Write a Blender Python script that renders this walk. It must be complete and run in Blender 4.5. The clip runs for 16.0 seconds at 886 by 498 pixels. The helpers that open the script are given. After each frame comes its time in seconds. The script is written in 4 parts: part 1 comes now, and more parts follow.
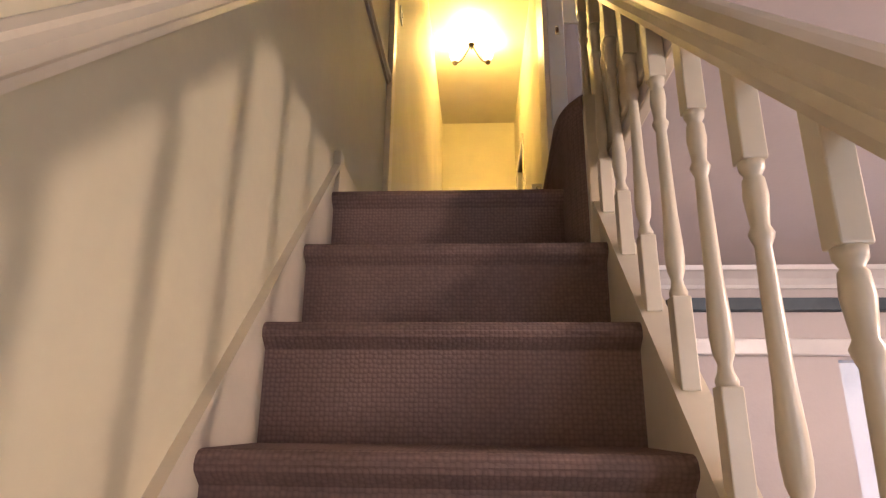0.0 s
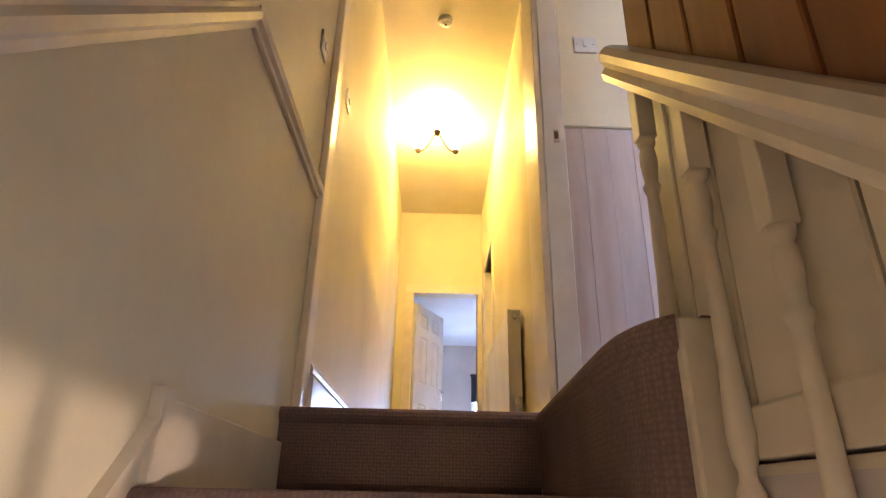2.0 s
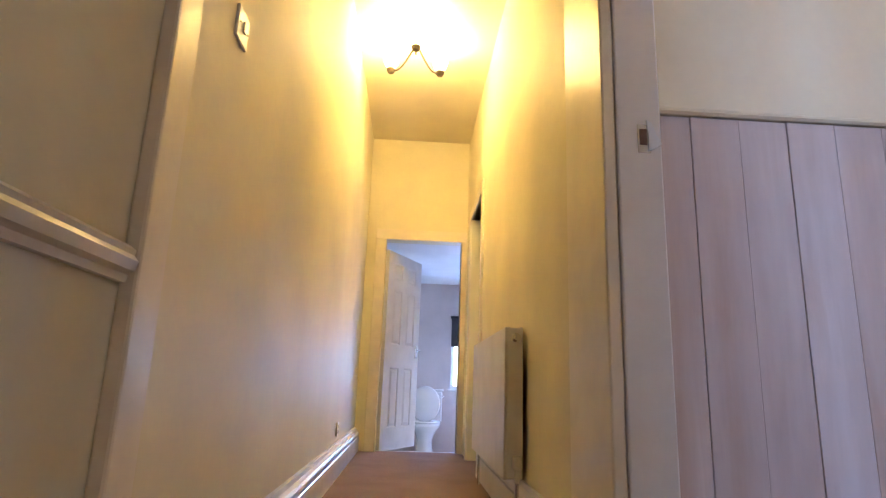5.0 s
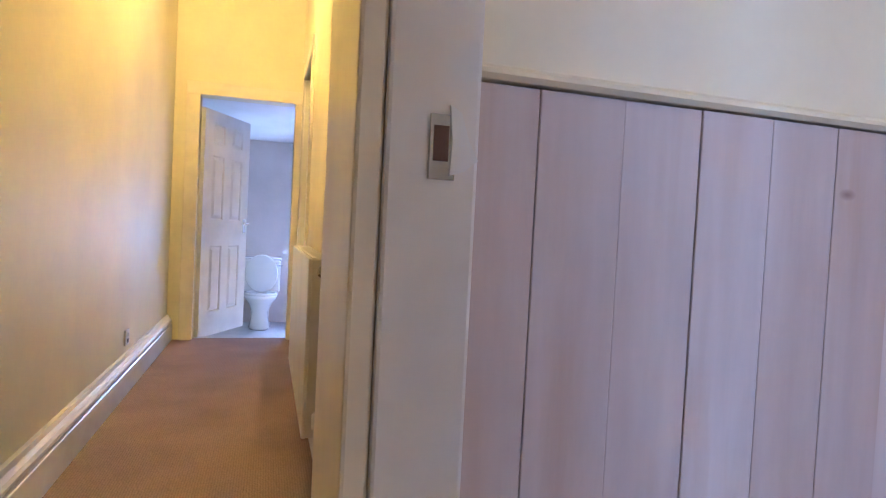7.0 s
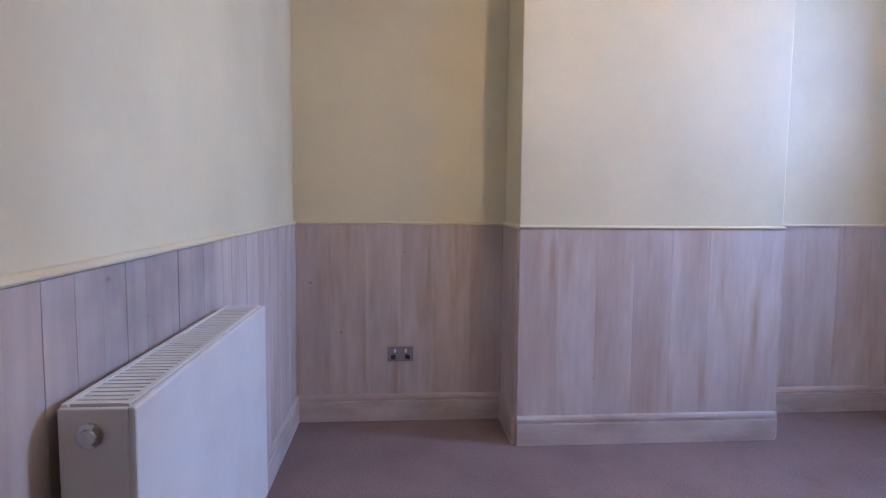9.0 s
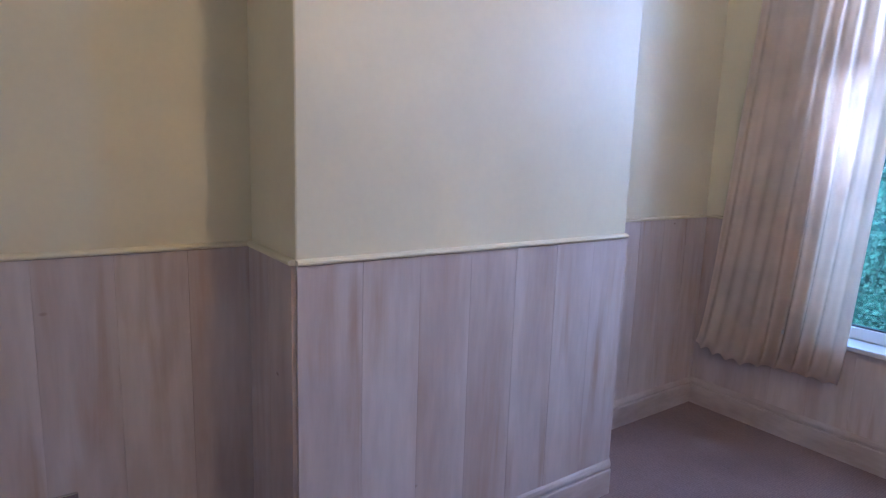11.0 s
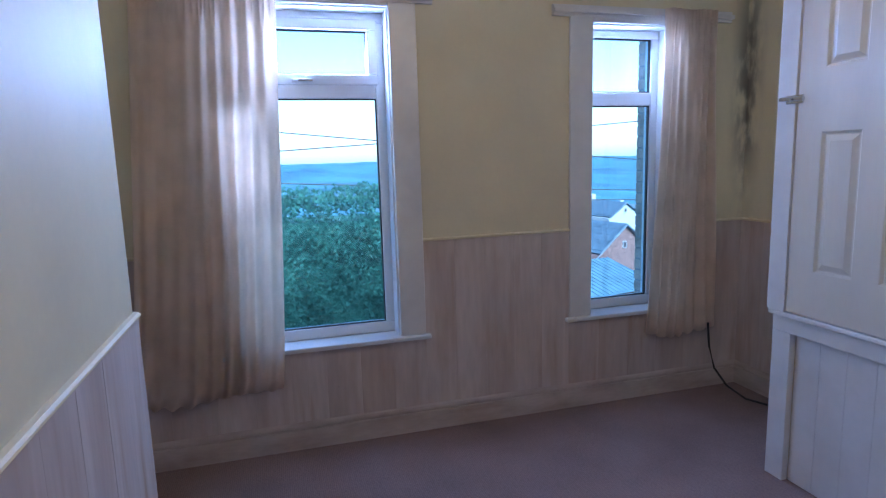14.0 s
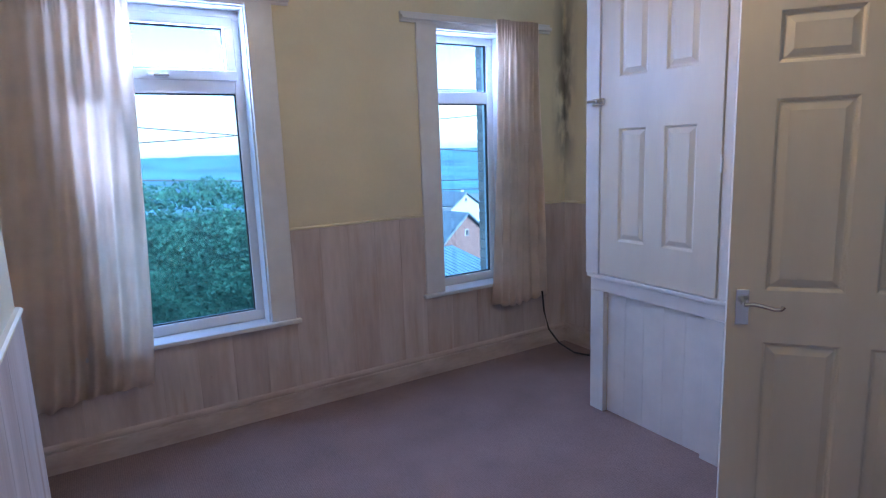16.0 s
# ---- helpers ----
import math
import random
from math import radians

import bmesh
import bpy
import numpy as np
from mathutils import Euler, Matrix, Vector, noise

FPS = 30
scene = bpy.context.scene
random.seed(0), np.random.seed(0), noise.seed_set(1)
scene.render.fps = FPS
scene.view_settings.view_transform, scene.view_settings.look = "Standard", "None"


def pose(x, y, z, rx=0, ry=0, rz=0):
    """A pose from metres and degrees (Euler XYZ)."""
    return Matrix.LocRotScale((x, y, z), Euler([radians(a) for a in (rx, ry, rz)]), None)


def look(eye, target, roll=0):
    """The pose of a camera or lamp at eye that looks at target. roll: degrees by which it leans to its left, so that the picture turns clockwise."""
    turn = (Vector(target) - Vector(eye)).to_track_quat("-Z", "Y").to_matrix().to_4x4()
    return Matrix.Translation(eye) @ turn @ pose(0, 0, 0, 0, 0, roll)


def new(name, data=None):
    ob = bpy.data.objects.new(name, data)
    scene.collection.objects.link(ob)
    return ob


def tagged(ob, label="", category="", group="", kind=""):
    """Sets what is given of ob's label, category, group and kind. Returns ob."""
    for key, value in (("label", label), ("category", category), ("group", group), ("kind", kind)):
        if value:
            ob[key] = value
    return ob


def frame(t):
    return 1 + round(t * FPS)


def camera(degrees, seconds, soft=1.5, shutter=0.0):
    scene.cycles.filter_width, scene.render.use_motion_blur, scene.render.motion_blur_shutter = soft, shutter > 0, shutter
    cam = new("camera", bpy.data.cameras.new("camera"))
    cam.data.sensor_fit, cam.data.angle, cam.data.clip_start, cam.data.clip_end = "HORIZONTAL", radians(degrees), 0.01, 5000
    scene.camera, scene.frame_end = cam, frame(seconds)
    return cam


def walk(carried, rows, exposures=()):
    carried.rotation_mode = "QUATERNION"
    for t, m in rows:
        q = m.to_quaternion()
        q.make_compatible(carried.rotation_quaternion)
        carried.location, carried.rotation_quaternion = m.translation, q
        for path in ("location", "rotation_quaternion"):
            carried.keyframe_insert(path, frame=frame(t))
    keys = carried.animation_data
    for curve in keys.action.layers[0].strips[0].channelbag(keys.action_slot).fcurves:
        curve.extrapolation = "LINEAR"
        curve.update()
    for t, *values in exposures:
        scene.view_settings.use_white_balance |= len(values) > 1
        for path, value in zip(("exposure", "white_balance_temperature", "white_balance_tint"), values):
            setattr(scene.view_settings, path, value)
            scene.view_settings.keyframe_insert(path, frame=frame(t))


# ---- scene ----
cam = camera(74.5, 16.0, soft=1.2)

PATH = [
    (0, (-0.543, -2.464, -0.905), (-0.656, -0.55, -0.337), 0.6),
    (0.5, (-0.54, -2.204, -0.701), (-0.631, -0.325, -0.021), 0.8),
    (1, (-0.602, -1.993, -0.542), (-0.659, -0.148, 0.226), 0.7),
    (1.5, (-0.597, -1.874, -0.421), (-0.589, -0.037, 0.368), 1.4),
    (2, (-0.56, -1.715, -0.236), (-0.536, 0.121, 0.557), 1.3),
    (2.5, (-0.561, -1.585, -0.155), (-0.531, 0.251, 0.639), 1.3),
    (3, (-0.551, -1.442, 0.013), (-0.486, 0.391, 0.809), 1.6),
    (3.5, (-0.499, -1.263, 0.123), (-0.417, 0.568, 0.924), 1.6),
    (4, (-0.528, -1.074, 0.216), (-0.443, 0.761, 1.007), 1.5),
    (4.2, (-0.534, -1.009, 0.287), (-0.446, 0.843, 1.037), 1.7),
    (4.9, (-0.525, -0.86, 0.56), (-0.435, 1.02, 1.05), 2.0),
    (5.5, (-0.50, -0.68, 0.67), (-0.38, 1.27, 0.90), 2.1),
    (6.3, (-0.413, -0.477, 0.742), (-0.17, 1.508, 0.802), 2.2),
    (6.5, (-0.357, -0.443, 0.768), (-0.019, 1.528, 0.815), 2.5),
    (7, (-0.256, -0.35, 0.966), (0.324, 1.563, 0.907), 2.9),
    (7.5, (-0.244, -0.318, 1.12), (0.815, 1.377, 1.036), 3.5),
    (8, (-0.06, -0.34, 1.258), (1.695, 0.602, 1.076), 2.0),
    (8.5, (0.009, -0.374, 1.258), (1.987, -0.117, 1.102), 0.7),
    (9, (0.1, -0.382, 1.24), (2.087, -0.538, 1.079), 0.5),
    (9.2, (0.166, -0.375, 1.233), (2.134, -0.691, 1.065), -0.1),
    (11.3, (1.672, -0.455, 1.457), (3.12, -1.797, 1.136), 2.0),
    (11.5, (1.768, -0.49, 1.473), (3.06, -1.984, 1.159), 1.8),
    (12, (1.909, -0.648, 1.479), (2.784, -2.423, 1.19), 0.6),
    (12.5, (2.062, -0.838, 1.504), (2.573, -2.75, 1.217), 0.1),
    (13, (2.236, -0.834, 1.535), (2.248, -2.812, 1.24), -0.7),
    (13.5, (2.39, -0.686, 1.542), (1.974, -2.62, 1.246), -1.7),
    (14, (2.526, -0.451, 1.56), (1.989, -2.353, 1.258), -1.7),
    (14.5, (2.62, -0.32, 1.573), (1.941, -2.175, 1.26), -1.8),
    (15, (2.689, -0.219, 1.56), (1.837, -2.0, 1.24), -1.9),
    (15.5, (2.721, -0.179, 1.55), (1.748, -1.895, 1.22), -2.1),
    (16, (2.73, -0.206, 1.565), (1.719, -1.896, 1.222), -2.1),
]
walk(cam, [(t, look(eye, target, roll)) for t, eye, target, roll in PATH],
     [(0, 2.75, 6200, 25), (1.0, 3.1, 6300, 25), (2.0, 3.4, 6300, 25), (4.2, 3.0, 5900, 25), (7.0, 3.25, 5300, 25), (8.5, 2.8, 5400, 25), (11.5, 2.35, 5250, 22), (14.0, 1.8, 5200, 20), (16.0, 2.05, 5250, 20)])

SKY = 0.15
DAY = (0.42, 0.61, 1.0)
ROOM_W = 5.0
WIN_W = 10.0
BATH_W = 7.0
HALL_W = 2.5
LOWER_W = 11.5
LOWER_FILL_W = 3.0
LOWER_LAMP = (1.4, -1.9, -0.48)
WIRES = (("a", (8, -11, 2.72), (-9, -11, 1.12)), ("b", (8, -11, 1.55), (-9, -11, 2.55)), ("e", (8, -11, 2.95), (-9, -11, 2.80)), ("c", (8, -11, 1.66), (-9, -11, 0.64)), ("d", (8, -11, 1.40), (-9, -11, 0.46)))

# ---- plan ----
HL, HR, HEND, CEIL = -0.99, -0.015, 4.68, 3.0      # hall left, right, end, ceiling
AY, BX, CY, DX = 0.188, 3.355, -3.60, -0.42         # bedroom walls
CHX, CHY0, CHY1 = 2.97, -2.375, -0.99               # chimney breast
DADO = 1.118
BATHY, BATHZ = 7.14, -0.26                           # bathroom end wall, and its floor a step down
N2Y, N2Z, GOING, RISE = -0.81, -0.226, 0.234, 0.241
SL, SR = -0.99, -0.215                              # stair, left and right
LOW = N2Z - 10 * RISE                               # lower floor
BOARDX = -0.172                                     # boarded side of the bulkhead
CUPX, CUPY0, CUPY1 = 0.30, -2.60, -0.785
W1 = (1.90, 2.75, 0.56, 2.36)
W2 = (0.16, 0.705, 0.56, 2.32)

# ---- light ----
world = bpy.data.worlds.new("sky")
scene.world = world
world.use_nodes = True
wn = world.node_tree
sky = wn.nodes.new("ShaderNodeTexSky")
sky.sky_type = 'NISHITA'
sky.sun_disc = False
sky.sun_elevation, sky.sun_rotation = radians(35), radians(0)
sky.air_density, sky.dust_density, sky.ozone_density = 1.0, 1.2, 2.0
wn.links.new(sky.outputs[0], wn.nodes["Background"].inputs[0])
wn.nodes["Background"].inputs[1].default_value = SKY

sun = new("sun", bpy.data.lights.new("sun", 'SUN'))
sun.data.energy, sun.data.angle, sun.data.color = 4.2, radians(20), (0.95, 0.98, 1.0)
sun.matrix_world = look((0, 0, 0), (0.0, -1.0, -0.7))


def point_lamp(name, place, watts, colour, size=0.05):
    ob = new(name, bpy.data.lights.new(name, 'POINT'))
    ob.data.energy, ob.data.color, ob.data.shadow_soft_size = watts, colour, size
    ob.location = place
    return ob


def window_daylight(hole, z0, z1, watts):
    """The sky's light in the top light of a window."""
    ob = new("window_daylight", bpy.data.lights.new("window_daylight", 'AREA'))
    ob.data.shape, ob.data.size, ob.data.size_y = 'RECTANGLE', hole[1] - hole[0], z1 - z0
    ob.data.energy, ob.data.color = watts, DAY
    x, z = (hole[0] + hole[1]) / 2, (z0 + z1) / 2
    ob.matrix_world = look((x, CY - 0.130, z), (x, CY + 2.0, z - 0.5))


window_daylight((1.99, 2.40), 2.05, 2.25, WIN_W * 0.8)
window_daylight((0.34, 0.63), 2.00, 2.25, WIN_W * 0.38)
window_daylight((2.62, 2.73), 0.75, 1.85, WIN_W * 0.15)
bath = new("bathroom_daylight", bpy.data.lights.new("bathroom_daylight", 'AREA'))
bath.data.shape, bath.data.size, bath.data.size_y = 'RECTANGLE', 0.6, 0.55
bath.data.energy, bath.data.color = BATH_W, DAY
bath.matrix_world = look((0.34, 7.30, 0.85), (0.2, 5.0, 0.6))
# Fill lamp in an unseen opening, added to soften shade on the stair wall.
lower_fill = new("lower_fill_daylight", bpy.data.lights.new("lower_fill_daylight", 'AREA'))
lower_fill.data.shape, lower_fill.data.size, lower_fill.data.size_y = 'RECTANGLE', 1.2, 1.25
lower_fill.data.energy, lower_fill.data.color = LOWER_FILL_W, (0.88, 0.92, 1.0)
lower_fill.matrix_world = look((1.5, -4.12, -1.12), (0.8, 0.0, -1.3))

# ---- materials ----
def mat(name, colour, rough=0.6, metal=0.0, spec=0.5, vary=0.12, scale=6.0, grain=60.0, bump=0.15, stretch=(1, 1, 1), second=None, by_object=False, dist=0.004):
    """Two scales of variation on a base colour, with a fine relief."""
    m = bpy.data.materials.new(name)
    m.use_nodes = True
    nt = m.node_tree
    b = nt.nodes["Principled BSDF"]
    b.inputs["Roughness"].default_value, b.inputs["Metallic"].default_value = rough, metal
    b.inputs["Specular IOR Level"].default_value = spec
    tc = nt.nodes.new("ShaderNodeTexCoord")
    mp = nt.nodes.new("ShaderNodeMapping")
    mp.inputs["Scale"].default_value = stretch
    geo = nt.nodes.new("ShaderNodeNewGeometry")
    if by_object:
        oi = nt.nodes.new("ShaderNodeObjectInfo")
        add = nt.nodes.new("ShaderNodeVectorMath")
        add.operation = 'MULTIPLY_ADD'
        nt.links.new(oi.outputs["Random"], add.inputs[0])
        add.inputs[1].default_value = (17, 31, 23)
        nt.links.new(tc.outputs["Object"], add.inputs[2])
        nt.links.new(add.outputs[0], mp.inputs[0])
    else:
        nt.links.new(geo.outputs["Position"], mp.inputs[0])
    n1 = nt.nodes.new("ShaderNodeTexNoise")
    n1.inputs["Scale"].default_value, n1.inputs["Detail"].default_value = scale, 5
    n2 = nt.nodes.new("ShaderNodeTexNoise")
    n2.inputs["Scale"].default_value, n2.inputs["Detail"].default_value = grain, 3
    for n in (n1, n2):
        nt.links.new(mp.outputs[0], n.inputs["Vector"])
    mix = nt.nodes.new("ShaderNodeMix")
    mix.data_type = 'RGBA'
    dark = second or tuple(c * (1 - 2.2 * vary) for c in colour)
    mix.inputs[6].default_value = (*colour, 1)
    mix.inputs[7].default_value = (*dark, 1)
    ramp = nt.nodes.new("ShaderNodeMapRange")
    ramp.inputs[1].default_value, ramp.inputs[2].default_value = 0.38, 0.72
    nt.links.new(n1.outputs[0], ramp.inputs[0])
    nt.links.new(ramp.outputs[0], mix.inputs[0])
    mix2 = nt.nodes.new("ShaderNodeMix")
    mix2.data_type, mix2.blend_type = 'RGBA', 'MULTIPLY'
    mix2.inputs[0].default_value = vary
    nt.links.new(mix.outputs[2], mix2.inputs[6])
    nt.links.new(n2.outputs[0], mix2.inputs[7])
    nt.links.new(mix2.outputs[2], b.inputs["Base Color"])
    if bump:
        bp = nt.nodes.new("ShaderNodeBump")
        bp.inputs["Strength"].default_value, bp.inputs["Distance"].default_value = bump, dist
        nt.links.new(n2.outputs[0], bp.inputs["Height"])
        nt.links.new(bp.outputs[0], b.inputs["Normal"])
    return m


M_WALL = mat("cream_wall_paint", (0.78, 0.69, 0.47), 0.55, vary=0.06, scale=1.6, grain=45, bump=0.12)
M_HALL = mat("hall_wall_paint", (0.82, 0.75, 0.53), 0.6, spec=0.25, vary=0.06, scale=1.5, grain=35, bump=0.18)
M_CEIL = mat("ceiling_paint", (0.80, 0.74, 0.58), 0.7, vary=0.05, scale=2, grain=50, bump=0.1)
M_GLOSS = mat("gloss_cream_paint", (0.83, 0.75, 0.59), 0.30, vary=0.06, scale=7, grain=30, bump=0.12)
M_WHITE = mat("gloss_white_paint", (0.78, 0.76, 0.74), 0.3, vary=0.05, scale=6, grain=30, bump=0.1)
M_DOOR = mat("cream_door_paint", (0.72, 0.66, 0.56), 0.38, vary=0.05, scale=5, grain=60, bump=0.06, stretch=(1, 1, 0.2))
M_UPVC = mat("white_window_plastic", (0.82, 0.84, 0.86), 0.25, vary=0.03, scale=4, grain=20, bump=0.02)
M_PANEL = mat("whitewashed_timber", (0.71, 0.61, 0.56), 0.6, vary=0.25, scale=2.4, grain=16, bump=0.12, stretch=(2.4, 2.4, 0.40), second=(0.54, 0.42, 0.36), by_object=True)
M_SKIRT = mat("whitewashed_skirting", (0.66, 0.56, 0.50), 0.55, vary=0.2, scale=5, grain=30, bump=0.2, stretch=(0.6, 0.6, 2), second=(0.47, 0.36, 0.30))
M_PINE = mat("varnished_pine", (0.42, 0.17, 0.055), 0.38, vary=0.25, scale=4, grain=30, bump=0.12, stretch=(3, 3, 0.25), second=(0.22, 0.075, 0.02), by_object=True)
M_CURTAIN = mat("pinkish_cream_curtain", (0.92, 0.79, 0.67), 0.85, vary=0.08, scale=5, grain=220, bump=0.25)


def knots(m):
    """Small dark knots scattered along each board."""
    nt = m.node_tree
    b = nt.nodes["Principled BSDF"]
    src = b.inputs["Base Color"].links[0].from_socket
    vec = nt.nodes["Mapping"].inputs[0].links[0].from_socket
    sc = nt.nodes.new("ShaderNodeVectorMath")
    sc.operation = 'MULTIPLY'
    sc.inputs[1].default_value = (1.0, 0.0, 1.9)
    nt.links.new(vec, sc.inputs[0])
    vor = nt.nodes.new("ShaderNodeTexVoronoi")
    vor.inputs["Scale"].default_value = 3.4
    nt.links.new(sc.outputs[0], vor.inputs["Vector"])
    mr = nt.nodes.new("ShaderNodeMapRange")
    for i, k in enumerate((0.014, 0.050, 0.8, 0.0)):
        mr.inputs[i + 1].default_value = k
    nt.links.new(vor.outputs["Distance"], mr.inputs[0])
    mx = nt.nodes.new("ShaderNodeMix")
    mx.data_type = 'RGBA'
    nt.links.new(mr.outputs[0], mx.inputs[0])
    nt.links.new(src, mx.inputs[6])
    mx.inputs[7].default_value = (0.24, 0.15, 0.12, 1)
    nt.links.new(mx.outputs[2], b.inputs["Base Color"])


def let_light_through(m, share):
    nt = m.node_tree
    b = nt.nodes["Principled BSDF"]
    tr, mx = nt.nodes.new("ShaderNodeBsdfTranslucent"), nt.nodes.new("ShaderNodeMixShader")
    nt.links.new(b.inputs["Base Color"].links[0].from_socket, tr.inputs[0])
    mx.inputs[0].default_value = share
    nt.links.new(b.outputs[0], mx.inputs[1])
    nt.links.new(tr.outputs[0], mx.inputs[2])
    nt.links.new(mx.outputs[0], nt.nodes["Material Output"].inputs[0])


def streaks(m, tint, strength):
    """Thin uneven streaks of bare wood showing through the wash, along the grain."""
    nt = m.node_tree
    b = nt.nodes["Principled BSDF"]
    src = b.inputs["Base Color"].links[0].from_socket
    vec = nt.nodes["Mapping"].inputs[0].links[0].from_socket
    amount = None
    for stretch, lo, hi in (((17, 17, 1.3), 0.48, 0.74), ((3.6, 3.6, 2.2), 0.44, 0.64)):
        sc = nt.nodes.new("ShaderNodeVectorMath")
        sc.operation = 'MULTIPLY'
        sc.inputs[1].default_value = stretch
        nt.links.new(vec, sc.inputs[0])
        ns = nt.nodes.new("ShaderNodeTexNoise")
        ns.inputs["Scale"].default_value, ns.inputs["Detail"].default_value = 1.0, 6
        ns.inputs["Distortion"].default_value = 0.35
        nt.links.new(sc.outputs[0], ns.inputs["Vector"])
        mr = nt.nodes.new("ShaderNodeMapRange")
        mr.inputs[1].default_value, mr.inputs[2].default_value = lo, hi
        nt.links.new(ns.outputs[0], mr.inputs[0])
        if amount is None:
            amount = mr.outputs[0]
        else:
            mul = nt.nodes.new("ShaderNodeMath")
            mul.operation = 'MULTIPLY_ADD'
            nt.links.new(amount, mul.inputs[0])
            nt.links.new(mr.outputs[0], mul.inputs[1])
            mul.inputs[2].default_value = 0.0
            half = nt.nodes.new("ShaderNodeMath")
            half.operation = 'MULTIPLY_ADD'
            nt.links.new(amount, half.inputs[0])
            half.inputs[1].default_value = 0.35
            nt.links.new(mul.outputs[0], half.inputs[2])
            amount = half.outputs[0]
    power = nt.nodes.new("ShaderNodeMath")
    power.operation = 'MULTIPLY'
    power.inputs[1].default_value = strength
    power.use_clamp = True
    nt.links.new(amount, power.inputs[0])
    mx = nt.nodes.new("ShaderNodeMix")
    mx.data_type = 'RGBA'
    nt.links.new(power.outputs[0], mx.inputs[0])
    nt.links.new(src, mx.inputs[6])
    mx.inputs[7].default_value = (*tint, 1)
    nt.links.new(mx.outputs[2], b.inputs["Base Color"])


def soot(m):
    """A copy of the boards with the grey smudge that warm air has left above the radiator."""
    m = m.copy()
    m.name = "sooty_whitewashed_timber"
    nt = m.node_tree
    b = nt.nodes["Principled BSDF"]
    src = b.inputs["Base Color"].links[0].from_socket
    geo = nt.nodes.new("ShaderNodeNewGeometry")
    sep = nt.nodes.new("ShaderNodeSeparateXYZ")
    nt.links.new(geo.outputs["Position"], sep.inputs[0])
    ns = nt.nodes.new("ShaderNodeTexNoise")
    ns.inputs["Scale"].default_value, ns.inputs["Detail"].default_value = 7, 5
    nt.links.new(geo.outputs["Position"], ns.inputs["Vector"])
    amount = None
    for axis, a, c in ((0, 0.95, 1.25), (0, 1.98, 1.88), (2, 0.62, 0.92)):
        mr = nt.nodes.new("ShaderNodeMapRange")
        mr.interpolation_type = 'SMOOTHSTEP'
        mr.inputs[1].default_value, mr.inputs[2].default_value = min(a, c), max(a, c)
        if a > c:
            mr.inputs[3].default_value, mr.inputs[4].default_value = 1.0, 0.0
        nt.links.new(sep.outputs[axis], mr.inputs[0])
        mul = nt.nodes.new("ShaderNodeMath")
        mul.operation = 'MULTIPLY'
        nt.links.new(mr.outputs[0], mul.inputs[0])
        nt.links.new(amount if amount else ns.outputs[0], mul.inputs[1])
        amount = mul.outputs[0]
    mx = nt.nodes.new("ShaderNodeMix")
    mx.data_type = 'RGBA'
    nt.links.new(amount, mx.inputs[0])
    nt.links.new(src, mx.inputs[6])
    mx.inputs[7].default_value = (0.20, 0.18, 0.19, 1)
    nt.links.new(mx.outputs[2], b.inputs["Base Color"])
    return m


streaks(M_PANEL, (0.42, 0.28, 0.19), 0.70)
knots(M_PANEL)
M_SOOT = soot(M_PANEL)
knots(M_PINE)
let_light_through(M_CURTAIN, 0.55)
M_METAL = mat("chrome", (0.7, 0.7, 0.7), 0.18, 1.0, vary=0.05, bump=0.03)
M_DARKMETAL = mat("antique_brass", (0.10, 0.075, 0.045), 0.45, 0.25, vary=0.1, bump=0.05)
M_PLASTIC = mat("white_switch_plastic", (0.78, 0.77, 0.72), 0.3, vary=0.03, bump=0.02)
M_DARK = mat("dark_gap", (0.02, 0.015, 0.012), 0.8, vary=0.1)
M_CABLE = mat("black_cable", (0.03, 0.028, 0.03), 0.5, vary=0.1)
M_CERAMIC = mat("white_ceramic", (0.8, 0.8, 0.8), 0.08, vary=0.02, bump=0.0)
M_VINYL = mat("pale_vinyl_floor", (0.62, 0.62, 0.64), 0.35, vary=0.1, scale=5)
M_HEDGE = mat("conifer_hedge_leaf", (0.055, 0.165, 0.120), 0.7, spec=0.2, vary=0.35, scale=3, grain=20, bump=0.3, second=(0.022, 0.075, 0.060))
M_ROOF = mat("grey_roof_tile", (0.10, 0.14, 0.17), 0.6, vary=0.25, scale=3, grain=30)
M_BRICK = mat("red_brick", (0.20, 0.11, 0.09), 0.8, vary=0.3, scale=5, grain=40)
M_YBRICK = mat("buff_brick", (0.62, 0.50, 0.40), 0.8, vary=0.3, scale=8, grain=60)
# Both field colours are pushed to blue to stand in for distance haze.
M_GROUND = mat("haze_blue_far_fields", (0.07, 0.21, 0.27), 0.9, vary=0.5, scale=0.012, grain=0.09, second=(0.020, 0.075, 0.12), bump=0.0, stretch=(1, 0.35, 1))
M_SHEET = mat("pale_roof_sheet", (0.11, 0.19, 0.23), 0.5, vary=0.2, scale=2, grain=20)
M_RENDER = mat("pale_render", (0.34, 0.34, 0.33), 0.8)
M_LOWER = mat("lower_room_paint", (0.66, 0.60, 0.58), 0.6, vary=0.05, scale=1.5)
M_BATH = mat("pale_pink_bathroom_paint", (0.70, 0.62, 0.60), 0.5, vary=0.06, scale=3)
M_CERAMIC_PAINT = mat("white_ceiling_paint", (0.80, 0.80, 0.80), 0.7, vary=0.04, scale=3)
M_TIN = mat("dark_blind", (0.03, 0.03, 0.035), 0.6)


